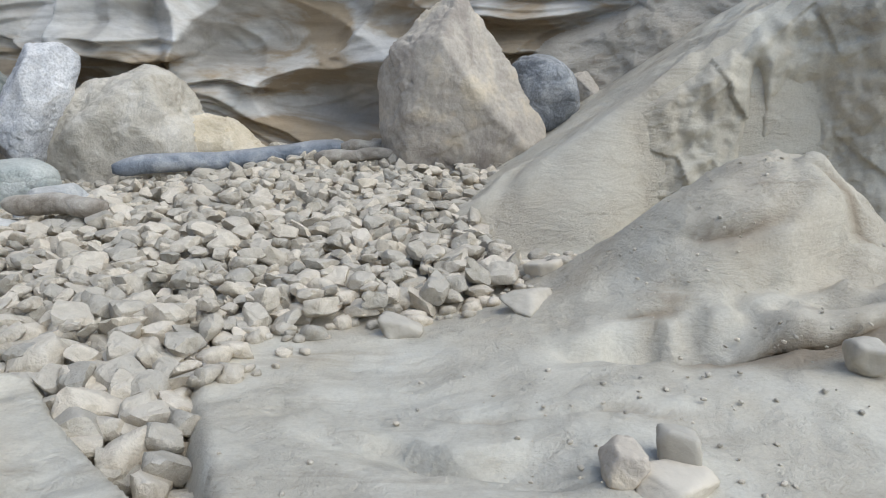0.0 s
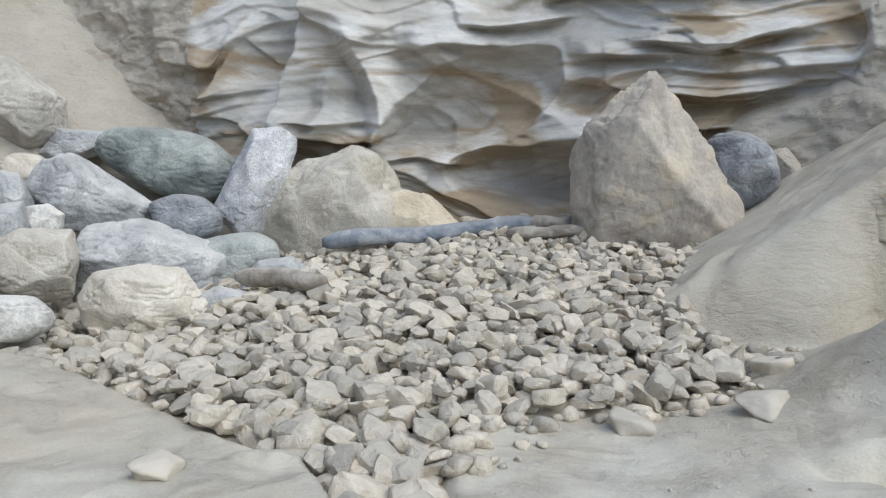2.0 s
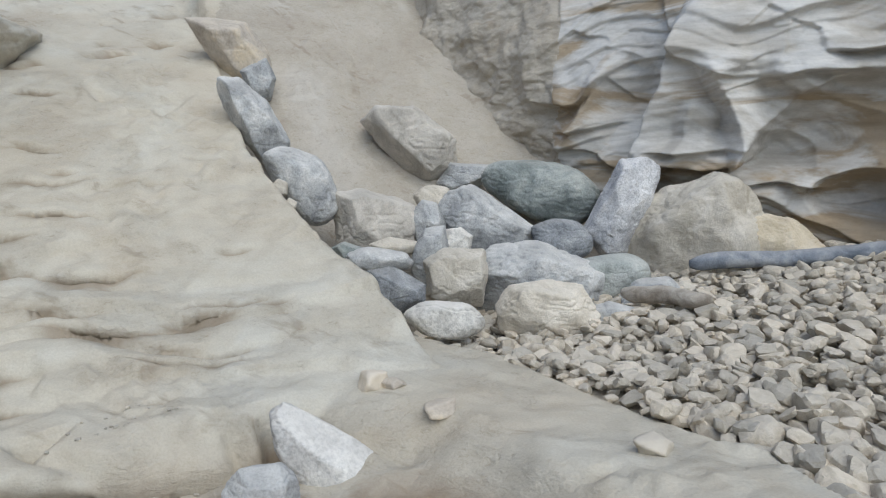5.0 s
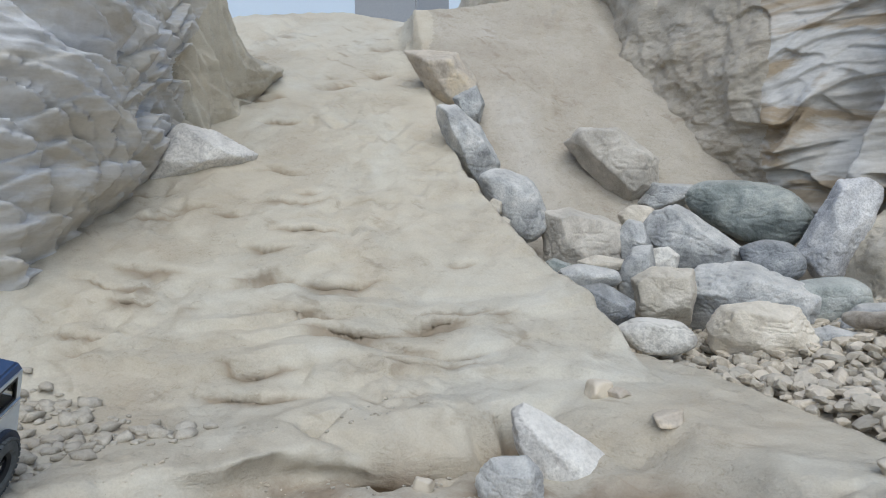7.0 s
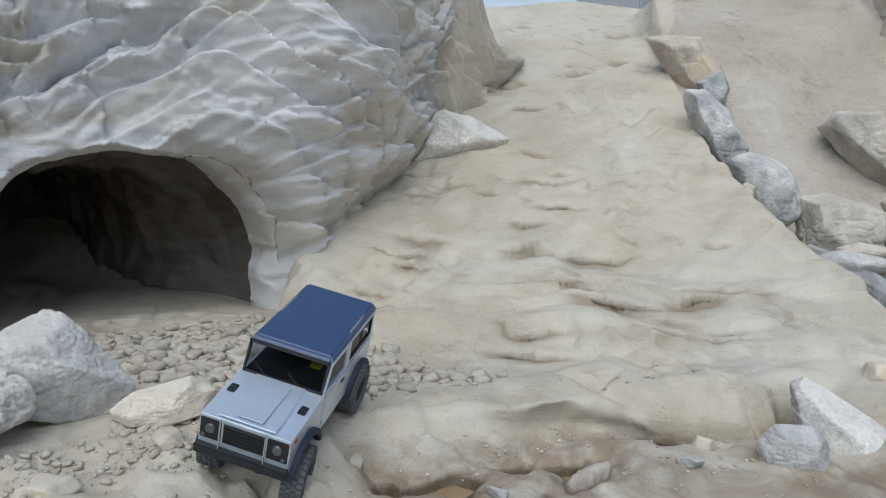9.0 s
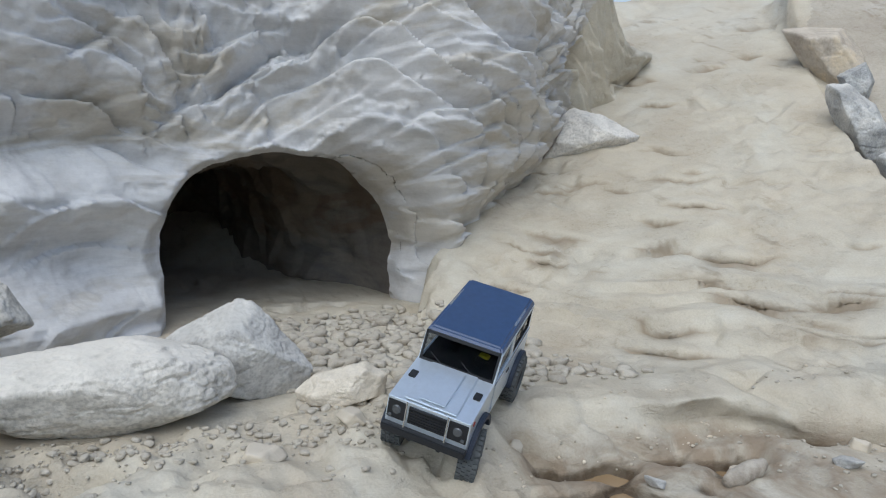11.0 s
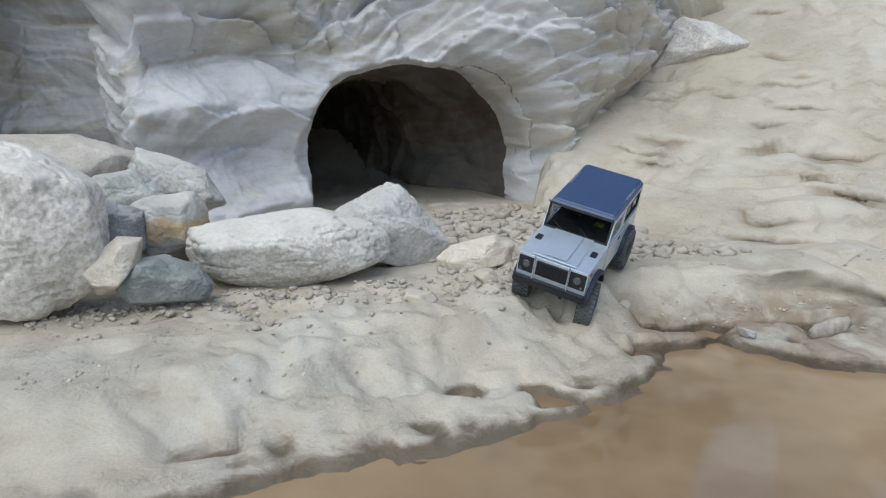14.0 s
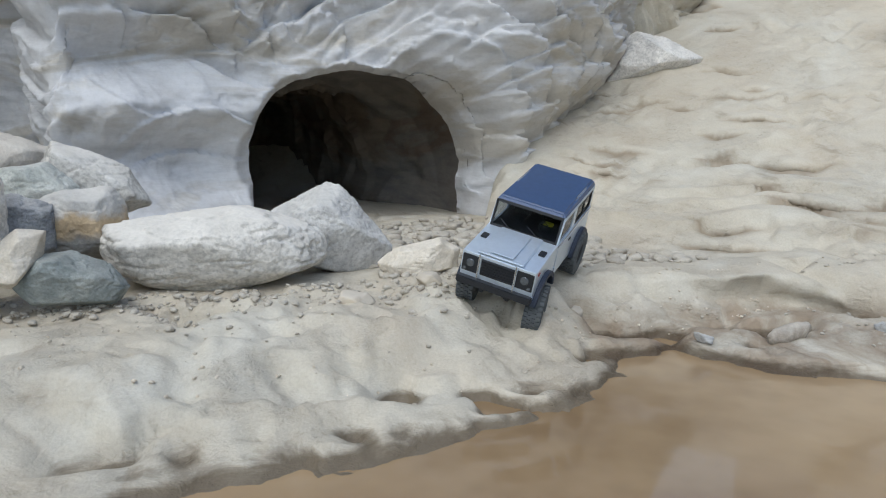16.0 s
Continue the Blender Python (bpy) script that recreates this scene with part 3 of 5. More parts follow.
def cliff_back():
    table = ((-4.6, 3.2), (-3.4, 2.95), (-2.6, 2.62), (-2.0, 2.48), (-1.5, 2.42), (-1.05, 2.38), (-0.5, 2.55), (0.0, 2.5), (0.4, 2.45), (0.6, 2.32), (1.0, 2.2), (1.5, 1.95), (2.4, 1.6))
    c, nrm, u = wall_curve(table, 1150)
    zs = np.concatenate([np.linspace(0.2, 1.6, 300), np.linspace(1.62, 2.4, 36)])
    U, Z = np.meshgrid(u, zs)
    X0 = np.broadcast_to(c[None, :, 0], U.shape)
    x = X0 + 0.05 * fbm(U * 3.2, Z * 3.2, 0, 3, 60)
    z = Z + 0.035 * fbm(U * 2.6, Z * 2.6, 4, 3, 61)
    bent = Z + 0.13 * vnoise(U * 1.6, Z * 1.5, 4, 64) + 0.06 * vnoise(U * 3.4, Z * 3.0, 4, 65)
    right = ease(-0.75, -0.3, x) * ease(0.80, 0.98, z)
    calm = np.maximum(bump(x, z, -1.14, 1.00, 0.32, 0.26), bump(x, z, -0.58, 0.88, 0.38, 0.20, 0.4))
    hewn = np.maximum(right, 0.55) * (1 - 0.85 * calm)
    d = hewn * (0.075 * layers(x, bent, 7.5, 1.5, 63) + 0.040 * layers(x + 3, bent + 0.05, 15.0, 2.2, 66))
    d = d + (1 - 0.8 * calm) * (0.040 * crossed(x * 3.6, bent * 3.6, 3, 0.45, 2.2) + 0.008 * crossed(x * 11, bent * 11, 8, 0.4, 2.4))
    # the hewn fins and the hollows beside them
    d = d + ridge(x, z, (-1.17, 1.32), (-1.36, 0.85), 0.05, 0.26, 0.20) + ridge(x, z, (-1.04, 1.16), (-0.93, 0.80), 0.06, 0.15, 0.14)
    d = d + ridge(x, z, (-1.14, 1.02), (-1.16, 0.82), 0.05, 0.10, 0.05) + ridge(x, z, (-0.95, 1.22), (-0.45, 1.10), 0.10, 0.16, 0.07)
    d = d + ridge(x, z, (-0.62, 1.06), (-0.20, 0.80), 0.14, 0.05, 0.09) + ridge(x, z, (-1.50, 1.18), (-1.75, 0.86), 0.06, 0.14, 0.07)
    d = d + dish(x, z, -0.63, 0.92, 0.35, 0.15, 24, 0.19) + dish(x, z, -0.80, 0.80, 0.16, 0.12, 10, 0.12) + dish(x, z, -0.40, 0.66, 0.28, 0.14, -4, 0.17)
    d = d + dish(x, z, -0.30, 0.90, 0.20, 0.08, 15, 0.07) + dish(x, z, -1.42, 1.08, 0.12, 0.20, -28, 0.06)
    for x0, x1, z0, deep, thick in ((-0.58, -0.25, 1.20, 0.07, 0.07), (-0.02, 0.44, 1.105, 0.08, 0.09), (0.05, 0.44, 0.955, 0.08, 0.10), (-0.24, 0.06, 1.055, 0.07, 0.08), (-0.80, -0.48, 1.13, 0.06, 0.08),
                                   (-1.32, -0.92, 0.79, 0.10, 0.14), (-1.26, -0.95, 0.86, 0.04, 0.06), (-0.86, -0.60, 0.70, 0.06, 0.07), (-1.95, -1.66, 1.10, 0.06, 0.10), (-1.75, -1.48, 0.98, 0.04, 0.07), (-0.1, 0.3, 0.84, 0.07, 0.09), (-0.3, 0.5, 1.30, 0.07, 0.08)):
        d = d + shelf(x, z, x0, x1, z0, deep, thick)
    d = soften(d, 1)
    d = d + 0.09 * fbm(U * 1.3, Z * 1.2, 7, 2, 62) + 0.0022 * np.sin(bent * 120 + 5 * vnoise(U * 1.6, Z * 1.6, 2, 63)) * ease(0.0, 0.4, vnoise(U * 2, Z * 2, 6, 69) + 0.3)
    d = d + 0.003 * fbm(U * 14, Z * 22, 3, 4, 66) - 0.05
    Xp = X0 + 0.10 * fbm(U * 3, Z * 3, 3, 3, 67)
    sandy = np.maximum(ease(0.0, 0.16, Xp - 0.22 - 0.22 * ease(0.85, 1.1, Z)), ease(-1.62, -1.95, Xp))
    broken = 0.06 * fbm(U * 2.4, Z * 3, 9, 5, 68, 0.5) + 0.025 * (0.3 - np.abs(fbm(U * 3.4, Z * 5, 5, 5, 58, 0.55)))
    d = d * (1 - 0.85 * sandy) + sandy * broken
    d = d - 0.14 + 0.04 * sandy - 0.25 * ease(0.12, 0.5, Xp) * np.maximum(Z - 0.7, 0) - 0.10 * ease(0.75, 0.5, Z) * (1 - sandy) - 0.06 * np.maximum(Z - 1.2, 0)
    X = c[None, :, 0] + nrm[None, :, 0] * d
    Y = c[None, :, 1] + nrm[None, :, 1] * d
    ob = grid_object("wall_back", np.stack([X, Y, Z - 0.15 * d + 0.02 * vnoise(U * 4, Z * 4, 5)], -1), CLAY)
    ob.data.materials.append(SHADED_SAND)
    ob.data.polygons.foreach_set("material_index", (sandy[:-1, :-1] > 0.5).astype(np.int32).ravel())
    return tagged(ob, "carved grey and ochre layered clay cliff", "cliff", kind="structure")


cliff_back()

CAVE_Y, CAVE_HALF, CAVE_TOP, CAVE_FLOOR = -0.78, 0.44, 0.885, 0.22


def mouth(ry, rz):
    """1 on the outline of the cave's mouth."""
    return (np.abs(ry) ** 2.6 + rz ** 2.4 + 0.30 * np.maximum(ry, 0) * rz) ** 0.4


def cliff_cave():
    # from (-3.8, -2.45) on: unseen run of wall, added to shade the recess
    table = ((-4.9, 2.0), (-4.3, 1.35), (-3.78, 0.80), (-3.58, 0.45), (-3.28, 0.13), (-3.03, -0.1), (-2.92, -0.3), (-2.90, -0.55), (-2.92, -0.8), (-2.85, -1.2), (-2.60, -1.55), (-2.55, -1.82), (-2.85, -1.92), (-3.7, -1.98), (-3.8, -2.45), (-2.6, -2.75), (-1.9, -3.4), (-1.0, -4.2), (0.5, -4.6))
    c, nrm, u = wall_curve(table, 1600)
    zs = np.linspace(0.1, 2.3, 270)
    U, Z = np.meshgrid(u, zs)
    Yp = np.broadcast_to(c[None, :, 1], U.shape)
    wx = U + 0.16 * fbm(U * 1.7, Z * 1.7, 0, 3, 70)
    wz = Z + 0.22 * vnoise(U * 1.3, Z * 0.9, 4, 71) + 0.10 * vnoise(U * 3.1, Z * 2.6, 4, 76)
    chisel = ease(0.75, 0.5, Yp) * np.maximum(ease(-1.25, -0.8, Yp), ease(0.8, 1.0, Z) * ease(-1.75, -1.35, Yp)) * 0.9 + 0.1
    slant = 0.45 * ease(-0.6, 0.0, Yp)
    cut = chisel * (0.105 * layers(wx, wz + 0.07 * vnoise(U * 4, Z * 4, 9, 81) + slant * 0.25 * wx, 7.0, 3.0, 13) + 0.05 * layers(wx + 5, wz + 0.03 * vnoise(U * 8, Z * 8, 9, 82) - slant * 0.3 * wx, 13, 4.5, 14))
    d = cut + chisel * (0.055 * crossed(wx * 6.0 + slant * wz * 6, wz * 6.0, 13, 0.6, 2.2) + 0.014 * crossed(wx * 15, wz * 15, 18, 0.5, 2.6)) - 0.04
    d = d + (1 - chisel) * 0.060 * layers(wx, wz, 7.0, 1.3, 15)
    d = d + 0.07 * fbm(U * 1.7, Z * 1.6, 7, 3, 72) + 0.008 * fbm(U * 16, Z * 22, 7, 4, 77)
    # beds beside the cave
    d = d + (1 - chisel) * (0.05 * np.abs(np.sin(Z * 8.5 + 1.4 * vnoise(U * 1.5, Z * 2, 2, 73))) + 0.03 * strokes(wx * 1.6, wz * 6, 23))
    d = d - 0.12 * np.maximum(Z - 0.9, 0) - 0.38 * np.clip(Z - 0.38, 0, 0.6) * ease(-0.75, -0.2, Yp)
    d = d + 0.15 * bump(Yp, Z, -1.58, 0.86, 0.24, 0.10) + 0.14 * bump(Yp, Z, -1.45, 0.53, 0.26, 0.12)
    # the mouth of the cave: what lies inside its rim is drawn back onto the rim, and cut out
    half = np.where(Yp < CAVE_Y, CAVE_HALF, CAVE_HALF * 1.08)
    ry = (Yp - CAVE_Y) / half
    rz = np.maximum(Z - 0.50, 0) / (CAVE_TOP - 0.50)
    s_ = mouth(ry, rz) + 0.045 * fbm(ry * 2.2, Z * 5, 3, 4, 75)
    inside = (s_ < 0.978) & (np.abs(ry) < 1.3)
    pull = np.where(inside, 0.978 / np.maximum(s_, 0.02), 1.0) - 1
    s_ = np.where(inside, 0.978, s_)
    deep = 0.14 * ease(1.012, 0.978, s_) + 0.20 * ease(1.26, 0.978, s_) * ease(0.0, 0.7, ry)
    d = d * (0.75 * ease(0.97, 1.01, s_) + 0.25 * ease(0.97, 1.2, s_))
    X = c[None, :, 0] + nrm[None, :, 0] * d - deep * 0.93
    Y = c[None, :, 1] + nrm[None, :, 1] * d + np.clip(Yp - CAVE_Y, -1, 1) * np.minimum(pull, 60)
    Z = Z + np.maximum(Z - 0.50, 0) * np.minimum(pull, 60) - 0.35 * cut * ease(1.0, 1.06, s_)
    Z = np.where(Yp > 0.4, 0.1 + (Z - 0.1) * (1 - 0.28 * ease(0.45, 0.8, Yp)), Z)
    X = X - 0.9 * ease(2.0, 2.3, np.linspace(0.1, 2.3, 270))[:, None] * ease(0.45, 0.8, Yp)
    ob = grid_object("wall_cave", np.stack([X, Y, Z], -1), CAVE_CLAY)
    ob.data.materials.append(SAND)
    sandy = Yp + 0.08 * fbm(U * 3, Z * 3, 4, 3, 79) > 0.5
    ob.data.polygons.foreach_set("material_index", sandy[:-1, :-1].astype(np.int32).ravel())
    hole = inside[:-1, :-1] & inside[1:, :-1] & inside[:-1, 1:] & inside[1:, 1:]
    bm = bmesh.new()
    bm.from_mesh(ob.data)
    bm.faces.ensure_lookup_table()
    bmesh.ops.delete(bm, geom=[bm.faces[k] for k in np.nonzero(hole.ravel())[0]], context="FACES")
    bm.to_mesh(ob.data)
    bm.free()
    return tagged(ob, "chiselled pale grey clay cliff with an arched cave", "cliff", kind="structure")


cliff_cave()


def cave_inside():
    """The hewn passage behind the mouth, which bends away and closes."""
    leg = np.linspace(0.10, 0.50, 40)
    w = np.linspace(0, math.pi, 150)[1:-1]
    cy, cz = np.cos(w), np.sin(w)
    size = np.ones_like(w)
    for _ in range(25):
        size = size / (mouth(cy * size, cz * size) + 0.045 * fbm(cy * size * 2.2, (0.50 + (CAVE_TOP - 0.50) * cz * size) * 5, 3, 4, 75))
    y = np.concatenate([np.ones(40) * size[0], cy * size, -np.ones(40) * size[-1]])
    z = np.concatenate([leg, 0.50 + (CAVE_TOP - 0.50) * cz * size, leg[::-1]])
    y = y * np.where(y > 0, CAVE_HALF * 1.08, CAVE_HALF) * 1.01
    z = 0.10 + (z - 0.10) * 1.01
    t = np.linspace(0, 1, 190)[:, None]
    k = np.linspace(0, 2.3, len(y))[None, :]
    close = np.sqrt(np.maximum(1 - ease(0.8, 1.0, t) ** 2, 0))
    hew = 0.07 * crossed(k * 3.0 + 2, t * 9, 43, 0.5, 1.4) + 0.06 * fbm(k * 3, t * 8, 2, 4, 44) + 0.03 * layers(t * 4, k, 6, 2, 45)
    hew = (hew - 0.03) * ease(0.15, 0.26, t) - 0.05 * ease(0.0, 0.03, t) * ease(0.30, 0.16, t)
    squeeze = (1 - 0.10 * t - hew * 1.5) * close
    right = np.where(y > 0, 1 - 0.50 * ease(0.14, 0.55, t), 1.0)
    X = -2.98 - 2.3 * t - 0.17 * ease(0.0, 0.35, y)[None, :]
    Y = CAVE_Y + y[None, :] * squeeze * right - 0.50 * t ** 1.3
    Z = 0.10 + (z[None, :] - 0.10) * (1 - 0.12 * t - hew * 0.6) * close
    return tagged(grid_object("wall_passage", np.stack([X, Y, Z], -1), SHADED_EARTH), "hewn brown earth passage inside the cave, coloured darker for shade", "cave", kind="structure")


cave_inside()


def pool():
    m, nt, b = start_material("muddy_water", 0.06)
    n = noise_node(nt, 2.2, 4, 0.6)
    nt.links.new(ramp_node(nt, [(0.35, (0.24, 0.158, 0.085)), (0.65, (0.37, 0.26, 0.15))], n), b.inputs["Base Color"])
    b.inputs["Specular IOR Level"].default_value = 0.5
    rip = noise_node(nt, 14, 3, 0.5)
    bump_node(nt, b, [(rip, 0.08, 0.01)])
    xs, ys = np.linspace(-1.75, 1.5, 40), np.linspace(-3.0, 0.35, 40)
    X, Y = np.meshgrid(xs, ys)
    return tagged(grid_object("water", np.stack([X, Y, np.full_like(X, WATER)], -1), m), "shallow muddy brown pool of water", "water", kind="structure")


pool()


def cliff_side():
    """The rough rock face under the second ramp."""
    table = ((0.46, 1.78), (0.54, 1.73), (0.66, 1.70), (0.85, 1.66), (1.1, 1.5), (1.5, 1.2), (2.2, 0.8))
    c, nrm, u = wall_curve(table, 420)
    v = np.linspace(0, 1, 150)
    U, V = np.meshgrid(u, v)
    top = np.minimum(0.46 + 0.70 * (c[:, 0] - 0.14), 0.98) - 0.005
    Z = 0.22 + (top[None] - 0.22) * np.minimum(V / 0.92, 1)
    wz = Z + 0.1 * vnoise(U * 2, Z * 2, 3, 81)
    d = 0.014 * crossed(U * 7, wz * 5, 33, 0.7, 1.3) + 0.06 * fbm(U * 2.2, Z * 1.7, 5, 6, 82, 0.55) + 0.022 * (0.3 - np.abs(fbm(U * 5, Z * 5, 3, 5, 83, 0.6))) - 0.06 * np.exp(-((U - 0.30 - 0.02 * vnoise(Z * 6, 0.5, 1, 84)) / 0.014) ** 2) * ease(0.85, 0.7, V) + 0.02
    d = d * ease(1.0, 0.8, V) - 0.10 * ease(0.82, 1.0, V) - 0.04 * ease(0.92, 1.0, V)
    X, Y = c[None, :, 0] + nrm[None, :, 0] * d, c[None, :, 1] + nrm[None, :, 1] * d
    return tagged(grid_object("wall_side", np.stack([X, Y, Z], -1), SAND), "rough weathered sandstone face beside the ramp", "cliff", kind="structure")


cliff_side()


def far_wall():
    """The pale hall wall beyond the rim."""
    m = plain_material("white_wall_paint", (0.50, 0.58, 0.68), 0.8, 0.0, 0.3, 0.03)
    bm = bmesh.new()
    for (cx, cy), (w, d, h) in (((-11.0, 9.0), (16.0, 0.3, 7.0)),):
        r = bmesh.ops.create_cube(bm, size=1.0)
        bmesh.ops.transform(bm, matrix=pose(cx, cy, h / 2, 0, 0, 52) @ Matrix.Diagonal((w, d, h, 1)), verts=r["verts"])
    me = bpy.data.meshes.new("backdrop")
    bm.to_mesh(me)
    bm.free()
    me.materials.append(m)
    tagged(new("backdrop", me), "plain pale blue painted hall wall beyond the rocks", "wall", kind="structure")


far_wall()


def pillar():
    bm = bmesh.new()
    for w, z0, z1 in ((0.66, 0.0, 6.0), (0.74, 0.0, 0.5)):
        r = bmesh.ops.create_cube(bm, size=1.0)
        bmesh.ops.transform(bm, matrix=Matrix.Translation((0, 0, (z0 + z1) / 2)) @ Matrix.Diagonal((w, w, z1 - z0, 1)), verts=r["verts"])
    bmesh.ops.bevel(bm, geom=list(bm.edges), offset=0.015, segments=2, affect="EDGES")
    me = bpy.data.meshes.new("pillar")
    bm.to_mesh(me)
    bm.free()
    me.materials.append(plain_material("grey_pillar_paint", (0.30, 0.31, 0.33), 0.7, 0.0, 0.3, 0.06))
    ob = new("pillar", me)
    ob.matrix_basis = pose(-5.75, 3.85, 0, 0, 0, 20)
    tagged(ob, "square grey painted hall pillar beyond the rocks", "pillar", kind="structure")


pillar()


# ---- rocks ----
BASE = {}


def ball(sub):
    if sub not in BASE:
        bm = bmesh.new()
        bmesh.ops.create_icosphere(bm, subdivisions=sub, radius=1.0)
        BASE[sub] = (np.array([v.co[:] for v in bm.verts]), [tuple(v.index for v in f.verts) for f in bm.faces])
        bm.free()
    return BASE[sub]


def rock_points(seed, sub=3, cuts=10, sharp=22.0, rough=0.05, cut_at=(0.5, 0.8)):
    """An angular stone: a ball cut by random planes."""
    rng = np.random.RandomState(seed)
    v, f = ball(sub)
    n = np.concatenate([np.eye(3), -np.eye(3)]) + rng.normal(size=(6, 3)) * 0.25
    n = np.concatenate([n, rng.normal(size=(cuts, 3))])
    n /= np.linalg.norm(n, axis=1)[:, None]
    d = np.concatenate([rng.uniform(0.5, 0.62, size=6), rng.uniform(*cut_at, size=cuts)])
    q = np.maximum(v @ n.T, 0.001) / d[None]
    p = v * (np.sum(q ** sharp, axis=1) ** (-1 / sharp))[:, None]
    r = 1 + rough * fbm(p[:, 0] * 2.2 + seed * 3.7, p[:, 1] * 2.2, p[:, 2] * 2.2, 4, seed, 0.55)
    return p * r[:, None], f


def stone_mesh(size, seed, turn=(0, 0, 0), sub=3, cuts=10, rough=0.05, sharp=22.0):
    p, f = rock_points(seed, sub, cuts, sharp, rough)
    lo, hi = p.min(0), p.max(0)
    p = (p - (lo + hi) / 2) / (hi - lo) * np.array(size)
    return p @ np.array(Euler([radians(a) for a in turn]).to_matrix()).T, f


def rock(name, at, size, turn, outline, material, seed, label, round_=False, soft=0.0, group=""):
    """A boulder: its middle, its width, depth and height, its turn about the upright, and the corners of its broad side."""
    rng = np.random.RandomState(seed)
    v, f = ball(6 if max(size) > 0.12 else 5)
    c = np.array(outline, float)
    mid = c.mean(0)
    planes = []
    for (x0, z0), (x1, z1) in zip(c, np.roll(c, -1, 0)):
        nx, nz = z1 - z0, x0 - x1
        if nx * ((x0 + x1) / 2 - mid[0]) + nz * ((z0 + z1) / 2 - mid[1]) < 0:
            nx, nz = -nx, -nz
        k = math.hypot(nx, nz)
        nx, nz = nx / k, nz / k
        d = nx * (x0 - mid[0]) + nz * (z0 - mid[1])
        for t in (rng.uniform(-0.5, -0.15), rng.uniform(0.15, 0.5)):
            planes.append((nx, t, nz, d * (1 + 0.05 * rng.rand())))
    for n in range(13):
        way = rng.normal(size=3) * (0.5, 1, 0.5)
        way[1] = (0.5 + abs(way[1])) * (1 if n % 2 else -1)
        way /= np.linalg.norm(way)
        planes.append((*way, rng.uniform(0.37, 0.5)))
    planes = np.array(planes)
    sharp = soft or (11.0 if round_ else 48.0)
    q = np.maximum(v @ planes[:, :3].T, 0.001) / np.maximum(planes[:, 3], 0.08)[None]
    p = v * (np.sum(q ** sharp, axis=1) ** (-1 / sharp))[:, None]
    o = seed * 3.7
    w = p * np.array(size) * 9
    lump = fbm(w[:, 0] + o, w[:, 1], w[:, 2], 6, seed, 0.55)
    chip = np.abs(fbm(w[:, 0] * 0.8 + o, w[:, 1] * 0.8, w[:, 2] * 1.6 + 5, 4, seed + 50, 0.6))
    pock = np.abs(fbm(w[:, 0] * 3 + o, w[:, 1] * 3, w[:, 2] * 3, 4, seed + 90, 0.6))
    k = 0.85 if round_ else 1.0
    p = p * (1 + k * (0.045 * lump - 0.20 * np.maximum(0.18 - chip, 0) - 0.04 * np.maximum(0.2 - pock, 0)))[:, None]
    p[:, 0] += mid[0]
    p[:, 2] += mid[1]
    ob = mesh_object(name, p * np.array(size), f, material)
    ob.location, ob.rotation_euler = at, (0, 0, radians(turn))
    return tagged(ob, label, "rock", group)


rock("boulder", (-3.004, 1.806, 1.305), (0.407, 0.331, 0.382), 49, ((-0.5, 0.48), (0.13, 0.5), (0.38, 0.16), (0.5, -0.34), (0.21, -0.5), (-0.1, -0.21)), BROWN, 86, "brown-grey slab wedged beside the ramp")
rock("boulder", (-2.809, 1.774, 1.196), (0.160, 0.153, 0.208), 48, ((-0.5, 0.21), (0.24, 0.5), (0.5, 0.07), (0.33, -0.39), (-0.22, -0.5)), GREY, 51, "small grey rock wedged beside the ramp")
rock("boulder", (-2.551, 1.504, 0.992), (0.277, 0.263, 0.356), 48, ((-0.5, 0.5), (-0.17, 0.5), (0.21, 0.24), (0.5, -0.17), (0.45, -0.43), (0.17, -0.5), (-0.12, -0.24), (-0.4, 0.17)), GREY, 125, "long grey boulder leaning along the ramp edge")
rock("boulder", (-2.242, 1.448, 0.744), (0.305, 0.263, 0.324), 45, ((-0.5, 0.37), (-0.22, 0.5), (0.21, 0.37), (0.44, 0.07), (0.5, -0.34), (0.29, -0.5), (0.01, -0.45), (-0.34, -0.0)), GREY, 20, "rounded pale grey boulder beside the ramp", round_=True)
rock("stone", (-2.225, 1.322, 0.740), (0.064, 0.056, 0.069), 46, ((-0.5, 0.1), (-0.07, 0.5), (0.5, 0.27), (0.43, -0.4), (-0.21, -0.5)), TAN, 97, "small tan stone in the crevice", round_=True)
rock("stone", (-2.170, 1.319, 0.683), (0.054, 0.046, 0.054), 46, ((-0.5, 0.08), (-0.08, 0.5), (0.5, 0.17), (0.33, -0.5), (-0.25, -0.5)), TAN, 91, "small tan stone in the crevice", round_=True)
rock("boulder", (-2.042, 1.620, 0.598), (0.314, 0.248, 0.276), 39, ((-0.5, 0.41), (-0.17, 0.5), (0.5, 0.26), (0.5, -0.28), (0.4, -0.46), (-0.44, -0.5), (-0.5, -0.02)), TANG, 112, "blocky tan boulder with a flat face")
rock("boulder", (-2.232, 2.098, 0.908), (0.421, 0.318, 0.339), 37, ((-0.5, 0.3), (-0.32, 0.5), (0.12, 0.48), (0.49, 0.11), (0.5, -0.31), (0.29, -0.5), (0.08, -0.47), (-0.22, -0.1)), TANG, 13, "tilted tan slab resting on the sandy slope")
rock("boulder", (-2.004, 2.196, 0.757), (0.264, 0.166, 0.147), 32, ((-0.5, -0.12), (-0.24, 0.5), (0.45, 0.44), (0.5, -0.03), (-0.24, -0.5)), GREY, 47, "blue-grey rock in the boulder pile")
